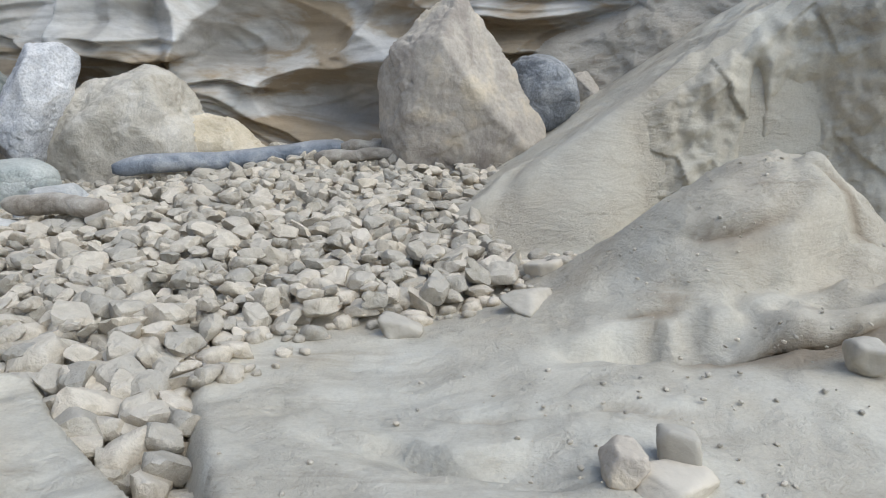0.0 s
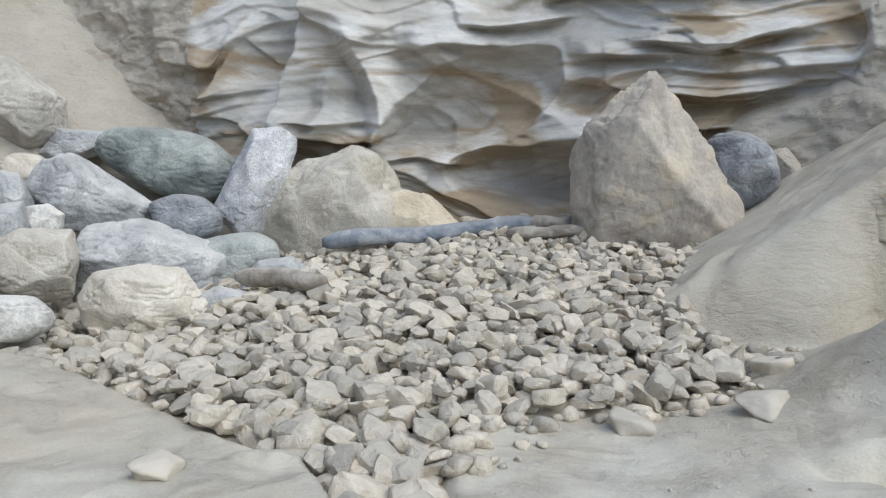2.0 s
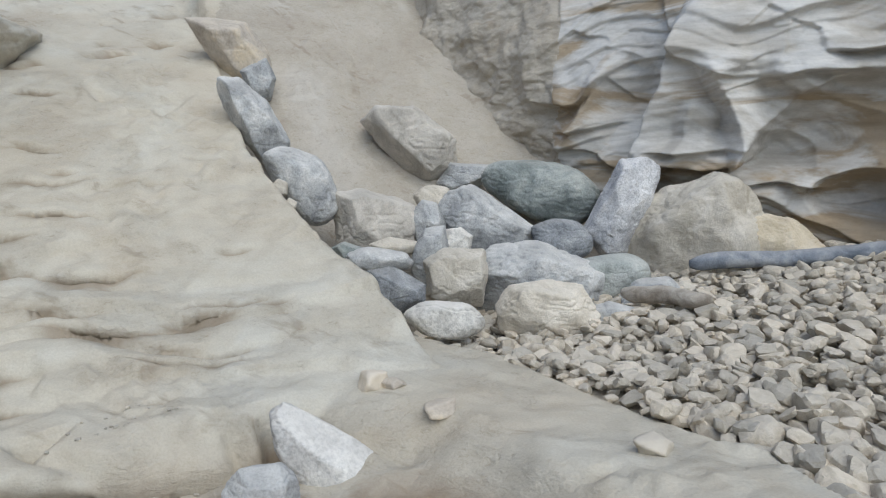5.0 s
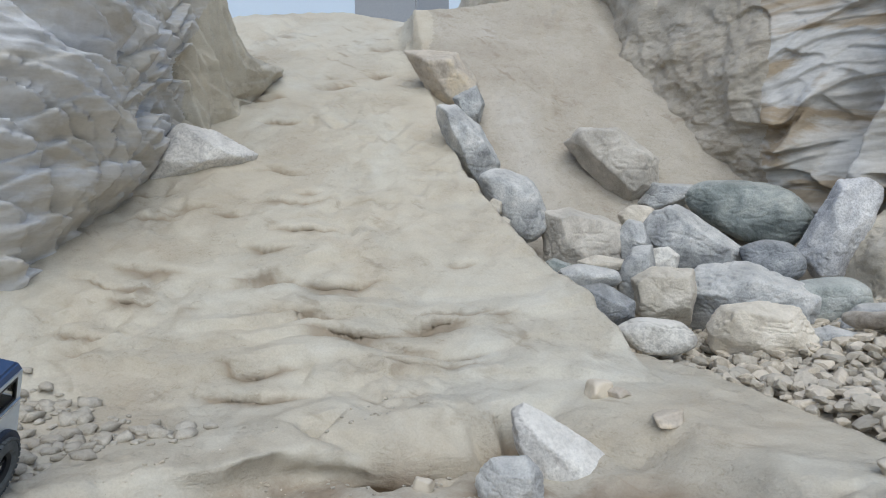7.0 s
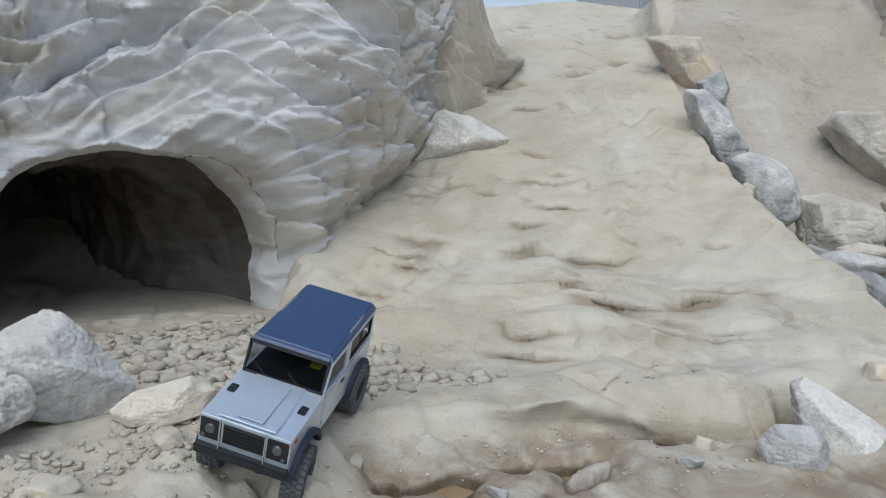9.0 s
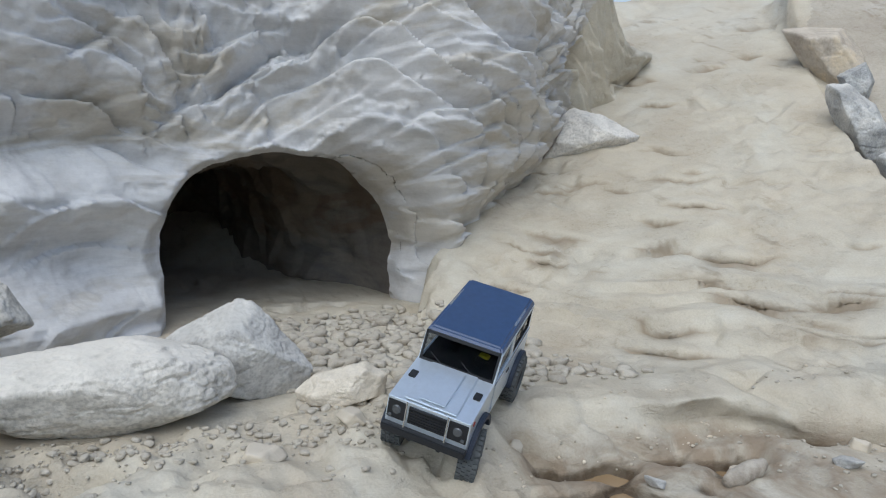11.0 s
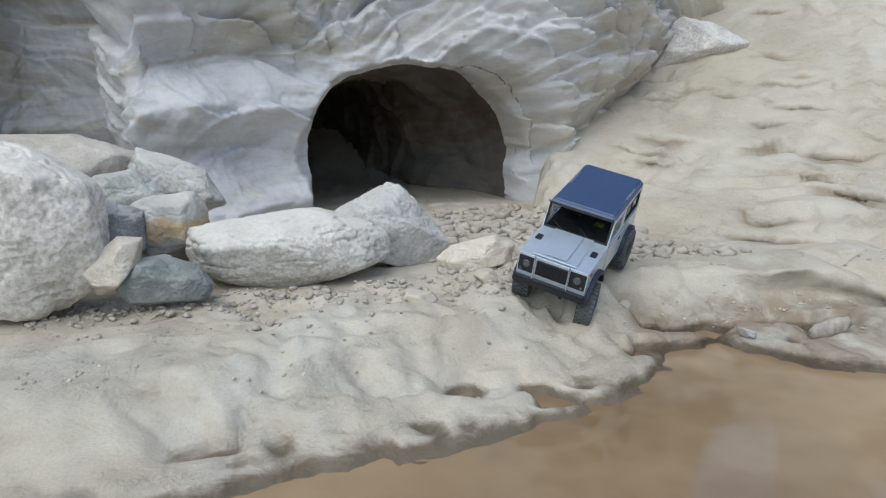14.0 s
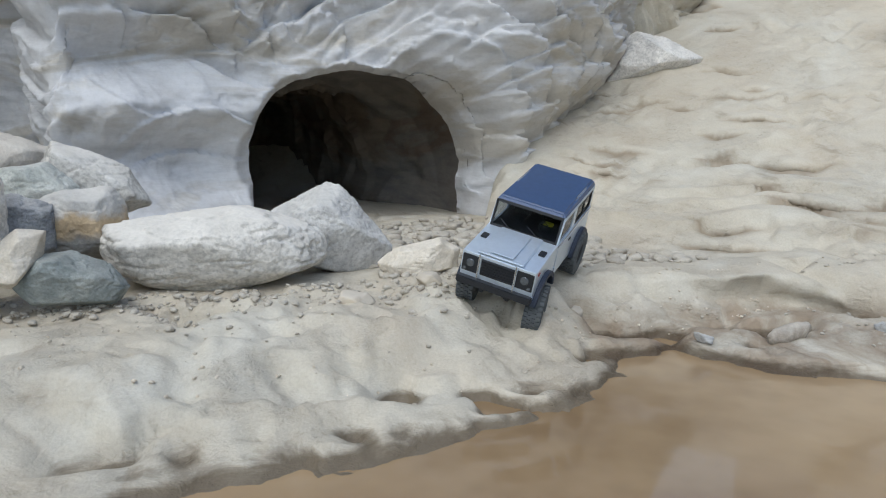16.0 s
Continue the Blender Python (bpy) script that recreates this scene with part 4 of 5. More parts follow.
rock("boulder", (-1.700, 2.275, 0.698), (0.562, 0.307, 0.312), 27, ((-0.5, 0.28), (-0.38, 0.46), (0.01, 0.5), (0.3, 0.37), (0.5, -0.02), (0.48, -0.28), (0.3, -0.5), (0.01, -0.43), (-0.33, -0.07)), GREEN, 84, "big dark green-grey rounded boulder", round_=True)
rock("boulder", (-1.953, 1.892, 0.681), (0.185, 0.126, 0.122), 35, ((-0.5, 0.19), (-0.2, 0.5), (0.28, 0.46), (0.5, 0.08), (0.42, -0.33), (-0.06, -0.5), (-0.4, -0.23)), TAN, 124, "small pinkish tan rock in the pile", round_=True)
rock("boulder", (-1.757, 1.965, 0.596), (0.418, 0.292, 0.288), 31, ((-0.5, 0.07), (-0.37, 0.41), (-0.13, 0.5), (0.23, 0.15), (0.5, -0.11), (0.44, -0.28), (0.11, -0.5), (-0.37, -0.33)), GREY, 30, "pale grey triangular boulder in the pile")
rock("boulder", (-1.883, 1.740, 0.590), (0.137, 0.136, 0.192), 35, ((-0.5, 0.25), (-0.11, 0.5), (0.27, 0.44), (0.5, 0.0), (0.41, -0.5), (-0.29, -0.5)), GREY, 33, "upright grey rock in the pile")
rock("boulder", (-1.792, 1.620, 0.482), (0.137, 0.153, 0.244), 35, ((-0.42, 0.17), (-0.08, 0.47), (0.42, 0.5), (0.5, 0.17), (0.17, -0.34), (-0.2, -0.5), (-0.5, -0.2)), GREY, 24, "upright grey rock in the pile")
rock("boulder", (-1.734, 1.715, 0.541), (0.113, 0.093, 0.106), 33, ((-0.5, 0.37), (0.11, 0.5), (0.5, 0.15), (0.42, -0.39), (-0.3, -0.5)), PALE, 24, "small whitish rock in the pile")
rock("boulder", (-1.492, 2.074, 0.520), (0.261, 0.185, 0.186), 25, ((-0.5, 0.3), (-0.17, 0.5), (0.26, 0.43), (0.5, 0.1), (0.48, -0.27), (0.07, -0.5), (-0.36, -0.23)), DARK, 123, "dark grey rounded rock in the pile", round_=True)
rock("boulder", (-1.328, 2.249, 0.633), (0.307, 0.222, 0.402), 20, ((-0.5, -0.2), (-0.25, 0.15), (-0.03, 0.49), (0.29, 0.5), (0.5, 0.4), (0.38, 0.02), (0.12, -0.46), (-0.17, -0.5)), SLAB, 39, "leaning pale grey slab of granite")
rock("boulder", (-1.066, 2.357, 0.526), (0.603, 0.348, 0.505), 15, ((-0.5, -0.09), (-0.38, 0.19), (-0.17, 0.4), (0.14, 0.5), (0.31, 0.42), (0.44, 0.12), (0.5, -0.35), (0.31, -0.5), (-0.34, -0.45), (-0.47, -0.35)), TAN, 86, "large tan boulder with a ridged top")
rock("boulder", (-0.755, 2.437, 0.472), (0.452, 0.241, 0.325), 9, ((-0.5, 0.38), (-0.26, 0.5), (0.05, 0.41), (0.32, 0.08), (0.5, -0.14), (0.42, -0.43), (-0.47, -0.5)), TANY, 95, "yellowish tan boulder with a sloping top")
rock("boulder", (-1.464, 1.847, 0.390), (0.475, 0.325, 0.316), 26, ((-0.5, 0.16), (-0.38, 0.45), (-0.04, 0.5), (0.26, 0.34), (0.5, 0.16), (0.48, -0.14), (0.35, -0.43), (-0.28, -0.5), (-0.49, -0.32)), GREY, 116, "broad pale grey boulder in the pile")
rock("boulder", (-1.260, 1.984, 0.409), (0.312, 0.201, 0.183), 21, ((-0.5, 0.21), (-0.29, 0.4), (0.24, 0.5), (0.48, 0.27), (0.5, -0.18), (0.31, -0.5), (-0.36, -0.5)), GREENP, 73, "pale greenish grey boulder in the pile", round_=True)
rock("boulder", (-1.665, 1.599, 0.420), (0.223, 0.186, 0.220), 33, ((-0.5, 0.3), (-0.17, 0.5), (0.44, 0.5), (0.5, 0.15), (0.42, -0.45), (-0.17, -0.5), (-0.45, -0.25)), TAN, 51, "square tan block in the pile")
rock("boulder", (-1.309, 1.576, 0.347), (0.339, 0.223, 0.209), 26, ((-0.5, 0.06), (-0.35, 0.4), (-0.05, 0.5), (0.32, 0.4), (0.5, -0.09), (0.49, -0.33), (0.2, -0.5), (-0.41, -0.38)), TANP, 55, "pale tan boulder at the foot of the pile")
rock("boulder", (-1.898, 1.465, 0.485), (0.257, 0.127, 0.089), 39, ((-0.5, 0.17), (-0.18, 0.5), (0.26, 0.35), (0.5, 0.0), (0.43, -0.4), (-0.09, -0.5), (-0.44, -0.25)), GREY, 42, "flat grey rock in the pile", round_=True)
rock("boulder", (-1.894, 1.550, 0.525), (0.182, 0.097, 0.073), 38, ((-0.5, 0.19), (-0.1, 0.5), (0.46, 0.25), (0.5, -0.25), (-0.1, -0.5), (-0.45, -0.31)), TAN, 104, "flat tan rock in the pile")
rock("boulder", (-2.008, 1.428, 0.512), (0.113, 0.079, 0.079), 41, ((-0.5, 0.21), (-0.1, 0.5), (0.5, 0.21), (0.42, -0.5), (-0.2, -0.41)), GREEN, 118, "small green-grey rock in the pile")
rock("boulder", (-1.535, 1.324, 0.336), (0.270, 0.157, 0.129), 30, ((-0.5, 0.17), (-0.28, 0.5), (0.28, 0.47), (0.5, 0.08), (0.48, -0.25), (0.2, -0.5), (-0.24, -0.37)), PALE, 101, "rounded pale rock at the foot of the pile", round_=True)
rock("boulder", (-1.739, 1.356, 0.413), (0.197, 0.152, 0.165), 34, ((-0.5, 0.4), (-0.1, 0.5), (0.48, 0.09), (0.5, -0.25), (0.07, -0.5), (-0.39, -0.05)), DARK, 21, "dark grey rock in the pile")
rock("boulder", (-1.808, 1.348, 0.505), (0.235, 0.126, 0.096), 35, ((-0.5, 0.26), (-0.16, 0.5), (0.42, 0.26), (0.5, -0.21), (0.13, -0.5), (-0.4, -0.21)), GREY, 33, "flat grey rock in the pile", round_=True)
rock("boulder", (-1.074, 1.911, 0.351), (0.235, 0.167, 0.168), 18, ((-0.5, 0.03), (-0.26, 0.43), (0.21, 0.5), (0.5, 0.1), (0.45, -0.39), (-0.07, -0.5), (-0.45, -0.3)), GREY, 89, "grey rock beside the gravel")
rock("stone", (-0.993, 2.022, 0.363), (0.137, 0.098, 0.099), 15, ((-0.5, 0.24), (-0.12, 0.5), (0.42, 0.24), (0.5, -0.29), (-0.12, -0.5), (-0.42, -0.22)), TAN, 86, "small tan stone beside the gravel")
rock("boulder", (-1.138, 1.708, 0.309), (0.193, 0.134, 0.130), 21, ((-0.5, 0.31), (-0.07, 0.5), (0.42, 0.34), (0.5, -0.18), (0.15, -0.5), (-0.39, -0.37)), GREY, 38, "grey rock with white veins beside the gravel")
rock("boulder", (0.060, 2.345, 0.702), (0.561, 0.362, 0.701), -4, ((-0.5, 0.08), (-0.41, 0.29), (-0.29, 0.35), (-0.15, 0.5), (-0.02, 0.44), (0.23, 0.16), (0.5, -0.17), (0.48, -0.38), (0.07, -0.5), (-0.4, -0.5), (-0.47, -0.38)), BROWN, 46, "tall pointed brown and ochre boulder standing on the gravel")
rock("boulder", (0.322, 2.446, 0.699), (0.284, 0.242, 0.294), -9, ((-0.5, 0.28), (-0.29, 0.49), (0.08, 0.5), (0.38, 0.28), (0.5, -0.08), (0.38, -0.33), (0.01, -0.5), (-0.29, -0.3)), DARK, 94, "rounded dark grey boulder beside the pointed one", round_=True)
rock("boulder", (0.472, 2.519, 0.694), (0.132, 0.132, 0.187), -12, ((-0.5, 0.38), (0.0, 0.5), (0.42, 0.26), (0.5, -0.32), (-0.17, -0.5)), BROWN, 92, "brown rock behind the dark boulder")
rock("boulder", (-2.062, -1.028, 0.375), (0.356, 0.218, 0.247), 83, ((-0.5, 0.14), (-0.29, 0.3), (-0.04, 0.5), (0.07, 0.46), (0.25, 0.21), (0.5, -0.24), (0.47, -0.44), (0.07, -0.5), (-0.38, -0.31)), PALEG, 79, "pointed whitish grey rock before the cave")
rock("boulder", (-1.912, -1.305, 0.353), (0.543, 0.276, 0.226), 91, ((-0.5, 0.09), (-0.48, 0.32), (-0.17, 0.42), (0.1, 0.5), (0.28, 0.35), (0.45, 0.22), (0.5, -0.0), (0.46, -0.2), (0.23, -0.39), (0.02, -0.5), (-0.25, -0.45), (-0.45, -0.2)), PALE, 56, "large oval whitish boulder before the cave", soft=20)
rock("boulder", (-1.910, -0.820, 0.309), (0.206, 0.124, 0.105), 76, ((-0.5, -0.14), (-0.3, 0.21), (0.28, 0.5), (0.5, 0.21), (0.47, -0.29), (-0.01, -0.5), (-0.41, -0.47)), TANP, 66, "low tan rock before the cave")
rock("boulder", (-1.968, -1.617, 0.404), (0.198, 0.167, 0.198), 100, ((-0.5, 0.31), (-0.28, 0.48), (0.33, 0.5), (0.5, 0.27), (0.47, -0.19), (0.33, -0.5), (-0.28, -0.46), (-0.45, -0.12)), OCHRE, 43, "block of white and ochre rock over grey")
rock("boulder", (-1.733, -1.605, 0.328), (0.235, 0.142, 0.122), 101, ((-0.5, 0.06), (-0.32, 0.44), (0.03, 0.5), (0.34, 0.22), (0.5, -0.22), (0.37, -0.5), (-0.32, -0.41)), GREEN, 79, "green-grey oval rock on the sand")
rock("boulder", (-1.700, -1.707, 0.379), (0.137, 0.107, 0.118), 102, ((-0.5, -0.03), (0.13, 0.5), (0.5, 0.44), (0.44, 0.03), (0.03, -0.5), (-0.28, -0.44)), TANP, 34, "tilted tan rock between boulders")
rock("boulder", (-1.897, -1.736, 0.415), (0.147, 0.128, 0.158), 102, ((-0.5, 0.38), (-0.03, 0.5), (0.5, 0.33), (0.5, -0.3), (-0.03, -0.5), (-0.45, -0.35)), DARK, 54, "dark blue-grey rock between boulders")
rock("boulder", (-1.709, -1.879, 0.460), (0.347, 0.311, 0.397), 108, ((-0.5, 0.22), (-0.31, 0.49), (0.01, 0.5), (0.34, 0.36), (0.49, 0.22), (0.5, -0.1), (0.38, -0.39), (0.06, -0.5), (-0.4, -0.43)), PALE, 42, "big white granite boulder on the sand", soft=20)
rock("boulder", (-2.183, -1.620, 0.506), (0.265, 0.196, 0.206), 97, ((-0.5, 0.09), (-0.36, 0.5), (-0.09, 0.39), (0.3, 0.14), (0.5, -0.33), (0.17, -0.5), (-0.42, -0.33)), PALE, 15, "angular whitish rock before the cliff")
rock("boulder", (-2.056, -1.751, 0.477), (0.233, 0.163, 0.163), 101, ((-0.5, 0.01), (-0.21, 0.42), (0.21, 0.5), (0.5, 0.11), (0.43, -0.35), (-0.21, -0.5)), GREENP, 84, "flat greenish rock before the cliff")
rock("boulder", (-2.314, -1.993, 0.552), (0.561, 0.275, 0.191), 106, ((-0.5, 0.2), (-0.23, 0.5), (0.18, 0.45), (0.49, 0.15), (0.5, -0.2), (0.31, -0.5), (-0.23, -0.5)), TANG, 93, "flat layered rock at the cliff foot")
rock("boulder", (-3.187, 0.618, 0.956), (0.434, 0.208, 0.250), 58, ((-0.5, -0.36), (-0.34, 0.28), (-0.19, 0.5), (0.09, 0.39), (0.5, 0.02), (0.43, -0.18), (-0.03, -0.36), (-0.41, -0.5)), PALEG, 67, "wedge-shaped white rock stuck on the ramp")
rock("boulder", (-1.303, 0.557, 0.236), (0.237, 0.164, 0.212), 36, ((-0.5, 0.36), (-0.34, 0.5), (-0.1, 0.36), (0.19, 0.09), (0.5, -0.11), (0.46, -0.34), (0.08, -0.5), (-0.25, -0.43), (-0.45, -0.04)), PALEG, 102, "whitish angular stone on the ledge")
rock("boulder", (-1.295, 0.368, 0.198), (0.139, 0.110, 0.123), 40, ((-0.5, 0.24), (-0.27, 0.47), (0.24, 0.5), (0.47, 0.24), (0.5, -0.24), (0.06, -0.5), (-0.45, -0.34)), GREYP, 67, "pale grey stone on the ledge")

STONES = (
    (-1.381, 0.162, 0.059, 0.034, GREY), (-1.440, 0.257, 0.050, 0.036, PEBBLE), (-1.516, 0.007, 0.068, 0.037, PEBBLE),
    (-1.701, -0.479, 0.056, 0.029, PEBBLE), (-1.748, -0.835, 0.073, 0.038, PEBBLE), (-1.627, -1.030, 0.080, 0.030, PEBBLE),
    (-1.346, -0.365, 0.038, 0.043, GREY), (-1.346, -0.306, 0.067, 0.028, GREY), (-1.476, -0.266, 0.044, 0.030, GREY),
    (-0.693, 0.732, 0.071, 0.042, PEBBLE), (-1.356, 0.764, 0.086, 0.051, PEBBLE), (-1.307, 0.775, 0.060, 0.035, BROWN),
    (-1.149, 0.727, 0.078, 0.041, BROWN), (0.228, 0.559, 0.058, 0.042, BROWN), (0.290, 0.590, 0.052, 0.050, PEBBLE),
    (0.275, 0.545, 0.085, 0.026, PEBBLE), (0.554, 0.758, 0.057, 0.051, PEBBLE), (0.228, 1.309, 0.079, 0.054, PEBBLE),
    (-0.033, 1.088, 0.078, 0.040, PEBBLE), (0.184, 1.137, 0.105, 0.033, PEBBLE), (0.104, 1.633, 0.076, 0.038, BROWN),
    (-1.488, 0.378, 0.041, 0.027, PEBBLE),
)
for n, (x, y, w, h, mat) in enumerate(STONES):
    z = float(ground_height(x, y))
    p, f = stone_mesh((w, w * 0.8, h), 300 + n, (0, 6 * math.sin(n), 50 * n), 4)
    ob = mesh_object("stone", p, f, mat)
    ob.location = (x, y, z + 0.2 * h)
    tagged(ob, "small loose stone lying on the pale sandstone", "stone", "loose stones")


def log(name, a, b, radius, material, label, seed=0, crook=0.012, category="branch"):
    """A worn branch from a to b, with blunt ends."""
    a, b = Vector(a), Vector(b)
    n, m = 40, 18
    way = (b - a).normalized()
    side = way.cross(Vector((0, 0, 1))).normalized()
    up = side.cross(way)
    verts = []
    for i in range(n + 1):
        t = i / n
        mid = a.lerp(b, t) + up * crook * noise.noise((t * 3, seed, 0)) + side * crook * noise.noise((t * 3, seed, 5))
        end = min(1.0, 0.55 + 6 * min(t, 1 - t) * (b - a).length / radius * 0.05) if 0 < i < n else 0.45
        for k in range(m):
            w = 2 * math.pi * k / m
            r = radius * end * (1 + 0.12 * noise.noise((math.cos(w) * 1.2, math.sin(w) * 1.2, t * 9 + seed)))
            verts.append(mid + side * (r * math.cos(w)) + up * (r * math.sin(w)))
    faces = [(i * m + k, i * m + (k + 1) % m, (i + 1) * m + (k + 1) % m, (i + 1) * m + k) for i in range(n) for k in range(m)]
    faces += [tuple(range(m - 1, -1, -1)), tuple(n * m + k for k in range(m))]
    return tagged(mesh_object(name, verts, faces, material), label, category)


log("log", (-1.02, 2.13, 0.455), (-0.33, 2.43, 0.515), 0.030, PIPE, "long blue-grey weathered log lying on the gravel", 1)
log("log", (-1.13, 1.76, 0.395), (-0.84, 1.72, 0.402), 0.028, WOOD, "short pale weathered log beside the gravel", 2)
log("branch", (-0.42, 2.25, 0.495), (-0.17, 2.32, 0.51), 0.02, WOOD, "brown broken branch behind the gravel", 3)
log("branch", (-0.36, 2.40, 0.52), (-0.14, 2.43, 0.53), 0.022, WOOD, "grey broken branch behind the gravel", 4)
log("branch", (-1.42, -0.135, 0.168), (-1.445, -0.012, 0.186), 0.02, WOOD, "short stub of driftwood at the water edge", 5, 0.004)


# ---- gravel ----
def gravel():
    rng = np.random.RandomState(7)
    kinds = [stone_mesh((1, 0.62 + 0.028 * (n * 5 % 14), 0.45 + 0.02 * (n * 3 % 14)), 500 + n, cuts=7, rough=0.03, sharp=26.0) for n in range(14)]
    meshes = []
    for p, f in kinds:
        me = bpy.data.meshes.new("pebble")
        me.from_pydata(p.tolist(), [], [tuple(q) for q in f])
        me.materials.append(PEBBLE)
        me.shade_smooth()
        me.set_sharp_from_angle(angle=radians(34))
        meshes.append(me)
    spots = []
    for layer, (gap, lift, keep) in enumerate(((0.036, -0.010, 1.0), (0.045, 0.011, 0.9))):
        for gx in np.arange(-1.75, 0.45, gap):
            for gy in np.arange(0.42, 2.62, gap):
                x, y = gx + rng.uniform(-0.5, 0.5) * gap, gy + rng.uniform(-0.5, 0.5) * gap
                if rng.rand() > keep or gravel_mask(x, y, 0.012) < 0.5:
                    continue
                near = 0.95 + 0.28 * ease(1.15, 0.8, y)
                size = (0.034 + 0.034 * rng.rand() ** 1.8) * near * (1.1 if layer else 1.0)
                spots.append((x, y, float(gravel_top(x, y)) + lift + rng.uniform(-0.006, 0.006), size, rng.randint(14), rng.uniform(-28, 28), rng.uniform(-28, 28), rng.uniform(0, 360)))
    spots.sort(key=lambda q: (q[1] + 0.2 * abs(q[0] + 0.5)) + (0 if q[2] > gravel_top(q[0], q[1]) + 0.004 else 5))
    first, rest = spots[:300], spots[300:]
    verts, faces, base = [], [], 0
    for x, y, z, size, k, ax, ay, az in rest:
        p, f = kinds[k]
        m = np.array(Euler((radians(ax), radians(ay), radians(az))).to_matrix()) * size
        verts.append(p @ m.T + (x, y, z))
        faces.append(np.array(f) + base)
        base += len(p)
    me = bpy.data.meshes.new("gravel")
    me.from_pydata(np.concatenate(verts).tolist(), [], np.concatenate(faces).tolist())
    me.materials.append(GRAVEL)
    me.shade_smooth()
    me.set_sharp_from_angle(angle=radians(34))
    bed = tagged(new("gravel", me), "bed of loose pale beige angular pebbles", "gravel", kind="stuff")
    for x, y, z, size, k, ax, ay, az in first:
        ob = new("pebble", meshes[k])
        ob.matrix_basis = pose(x, y, z, ax, ay, az) @ Matrix.Scale(size, 4)
        ob.parent = bed
    return bed


def island_material():
    m = stone_material("gravel_pebbles", (0.46, 0.41, 0.33), (0.565, 0.512, 0.424), (0.64, 0.592, 0.51), scale=30, vary=0.24, top_tint=0.4)
    nt = m.node_tree
    info = [n for n in nt.nodes if n.bl_idname == "ShaderNodeObjectInfo"][0]
    geo = nt.nodes.new("ShaderNodeNewGeometry")
    for link in list(info.outputs["Random"].links):
        nt.links.new(geo.outputs["Random Per Island"], link.to_socket)
    return m


GRAVEL = island_material()
gravel()


def crumbs(name, label, count, where, sizes, seed, flat=0.5, material=None):
    """Clods or crumbs strewn on the ground, joined."""
    rng = np.random.RandomState(seed)
    kinds = [stone_mesh((1, 0.8, flat), 700 + seed + n, sub=2, cuts=8, rough=0.1) for n in range(8)]
    spots = []
    while len(spots) < count:
        x, y, keep = where(rng)
        if rng.rand() < keep:
            spots.append((x, y))
    xy = np.array(spots)
    heights = ground_height(xy[:, 0], xy[:, 1])
    verts, faces, base = [], [], 0
    for (x, y), z in zip(spots, heights):
        size = sizes[0] + (sizes[1] - sizes[0]) * rng.rand() ** 2
        p, f = kinds[rng.randint(8)]
        m = np.array(Euler((rng.uniform(-0.3, 0.3), rng.uniform(-0.3, 0.3), rng.uniform(0, 6.3))).to_matrix()) * size
        verts.append(p @ m.T + (x, y, z + size * 0.12))
        faces.append(np.array(f) + base)
        base += len(p)
    me = bpy.data.meshes.new(name)
    me.from_pydata(np.concatenate(verts).tolist(), [], np.concatenate(faces).tolist())
    me.materials.append(material or GRAVEL_DIRT)
    me.shade_smooth()
    return tagged(new(name, me), label, "soil", kind="stuff")


GRAVEL_DIRT = stone_material("dry_dirt", (0.38, 0.34, 0.28), (0.45, 0.41, 0.345), (0.52, 0.48, 0.41), scale=12, vary=0.0)


def cave_floor(rng):
    x, y = rng.uniform(-2.95, -1.8), rng.uniform(-0.95, 0.15)
    edge = min(y + 0.95, 0.02 - y + 0.35 * (x + 1.9), x + 2.95, -1.82 - x) / 0.12
    return x, y, min(1.0, max(0.0, edge))


def boulder_foot(rng):
    x, y = rng.uniform(-1.85, -1.5), rng.uniform(-1.9, -0.75)
    return x, y, max(0.06, 1 - abs(x + 1.75) / 0.13)


def cliff_foot(rng):
    x, y = rng.uniform(-1.75, -1.2), rng.uniform(0.0, 0.45)
    return x, y, 1.0


crumbs("dirt_clods", "crumbled clods of dry beige dirt before the cave", 800, cave_floor, (0.018, 0.065), 1, 0.45)


def gravel_side(rng):
    x, y = rng.uniform(-0.35, 0.5), rng.uniform(0.85, 1.5)
    ry, rx = zip(*GRAVEL_RIGHT)
    off = x - float(np.interp(y, ry, rx))
    return x, y, max(0.0, 1 - off / 0.18) ** 1.5 if off > 0 else 0.0


crumbs("strewn_pebbles", "pale pebbles strewn beside the gravel bed", 110, gravel_side, (0.014, 0.055), 4, 0.6, GRAVEL)
crumbs("crumbs", "crumbs of dry dirt strewn before the boulders", 900, boulder_foot, (0.004, 0.024), 2)
crumbs("grit", "loose grit in the sandy gully", 160, cliff_foot, (0.004, 0.014), 3)


def plateau(rng):
    x, y = rng.uniform(-0.25, 0.95), rng.uniform(0.45, 1.2)
    return x, y, 0.15 + 0.85 * ease(-0.1, 0.5, fbm(x * 4, y * 4, 1, 3, 96)) * (x > 0.1)


def slope(rng):
    x, y = rng.uniform(-1.75, -1.28), rng.uniform(-1.85, 0.4)
    return x, y, (0.1 + 0.9 * ease(0.0, 0.5, fbm(x * 4, y * 4, 1, 3, 97))) * (x < along(y, TOE) + 0.02)


crumbs("grit", "fine grit strewn on the sandstone beside the gravel", 300, plateau, (0.002, 0.009), 5, 0.6, GRAVEL)
crumbs("grit", "fine grit strewn on the sandstone over the pool", 380, slope, (0.002, 0.011), 6, 0.6, GRAVEL)


# ---- the model car ----
def car_paint():
    m = plain_material("silver_paint", (0.62, 0.70, 0.785), 0.32, 0.6, 0.5, 0.05)
    return m


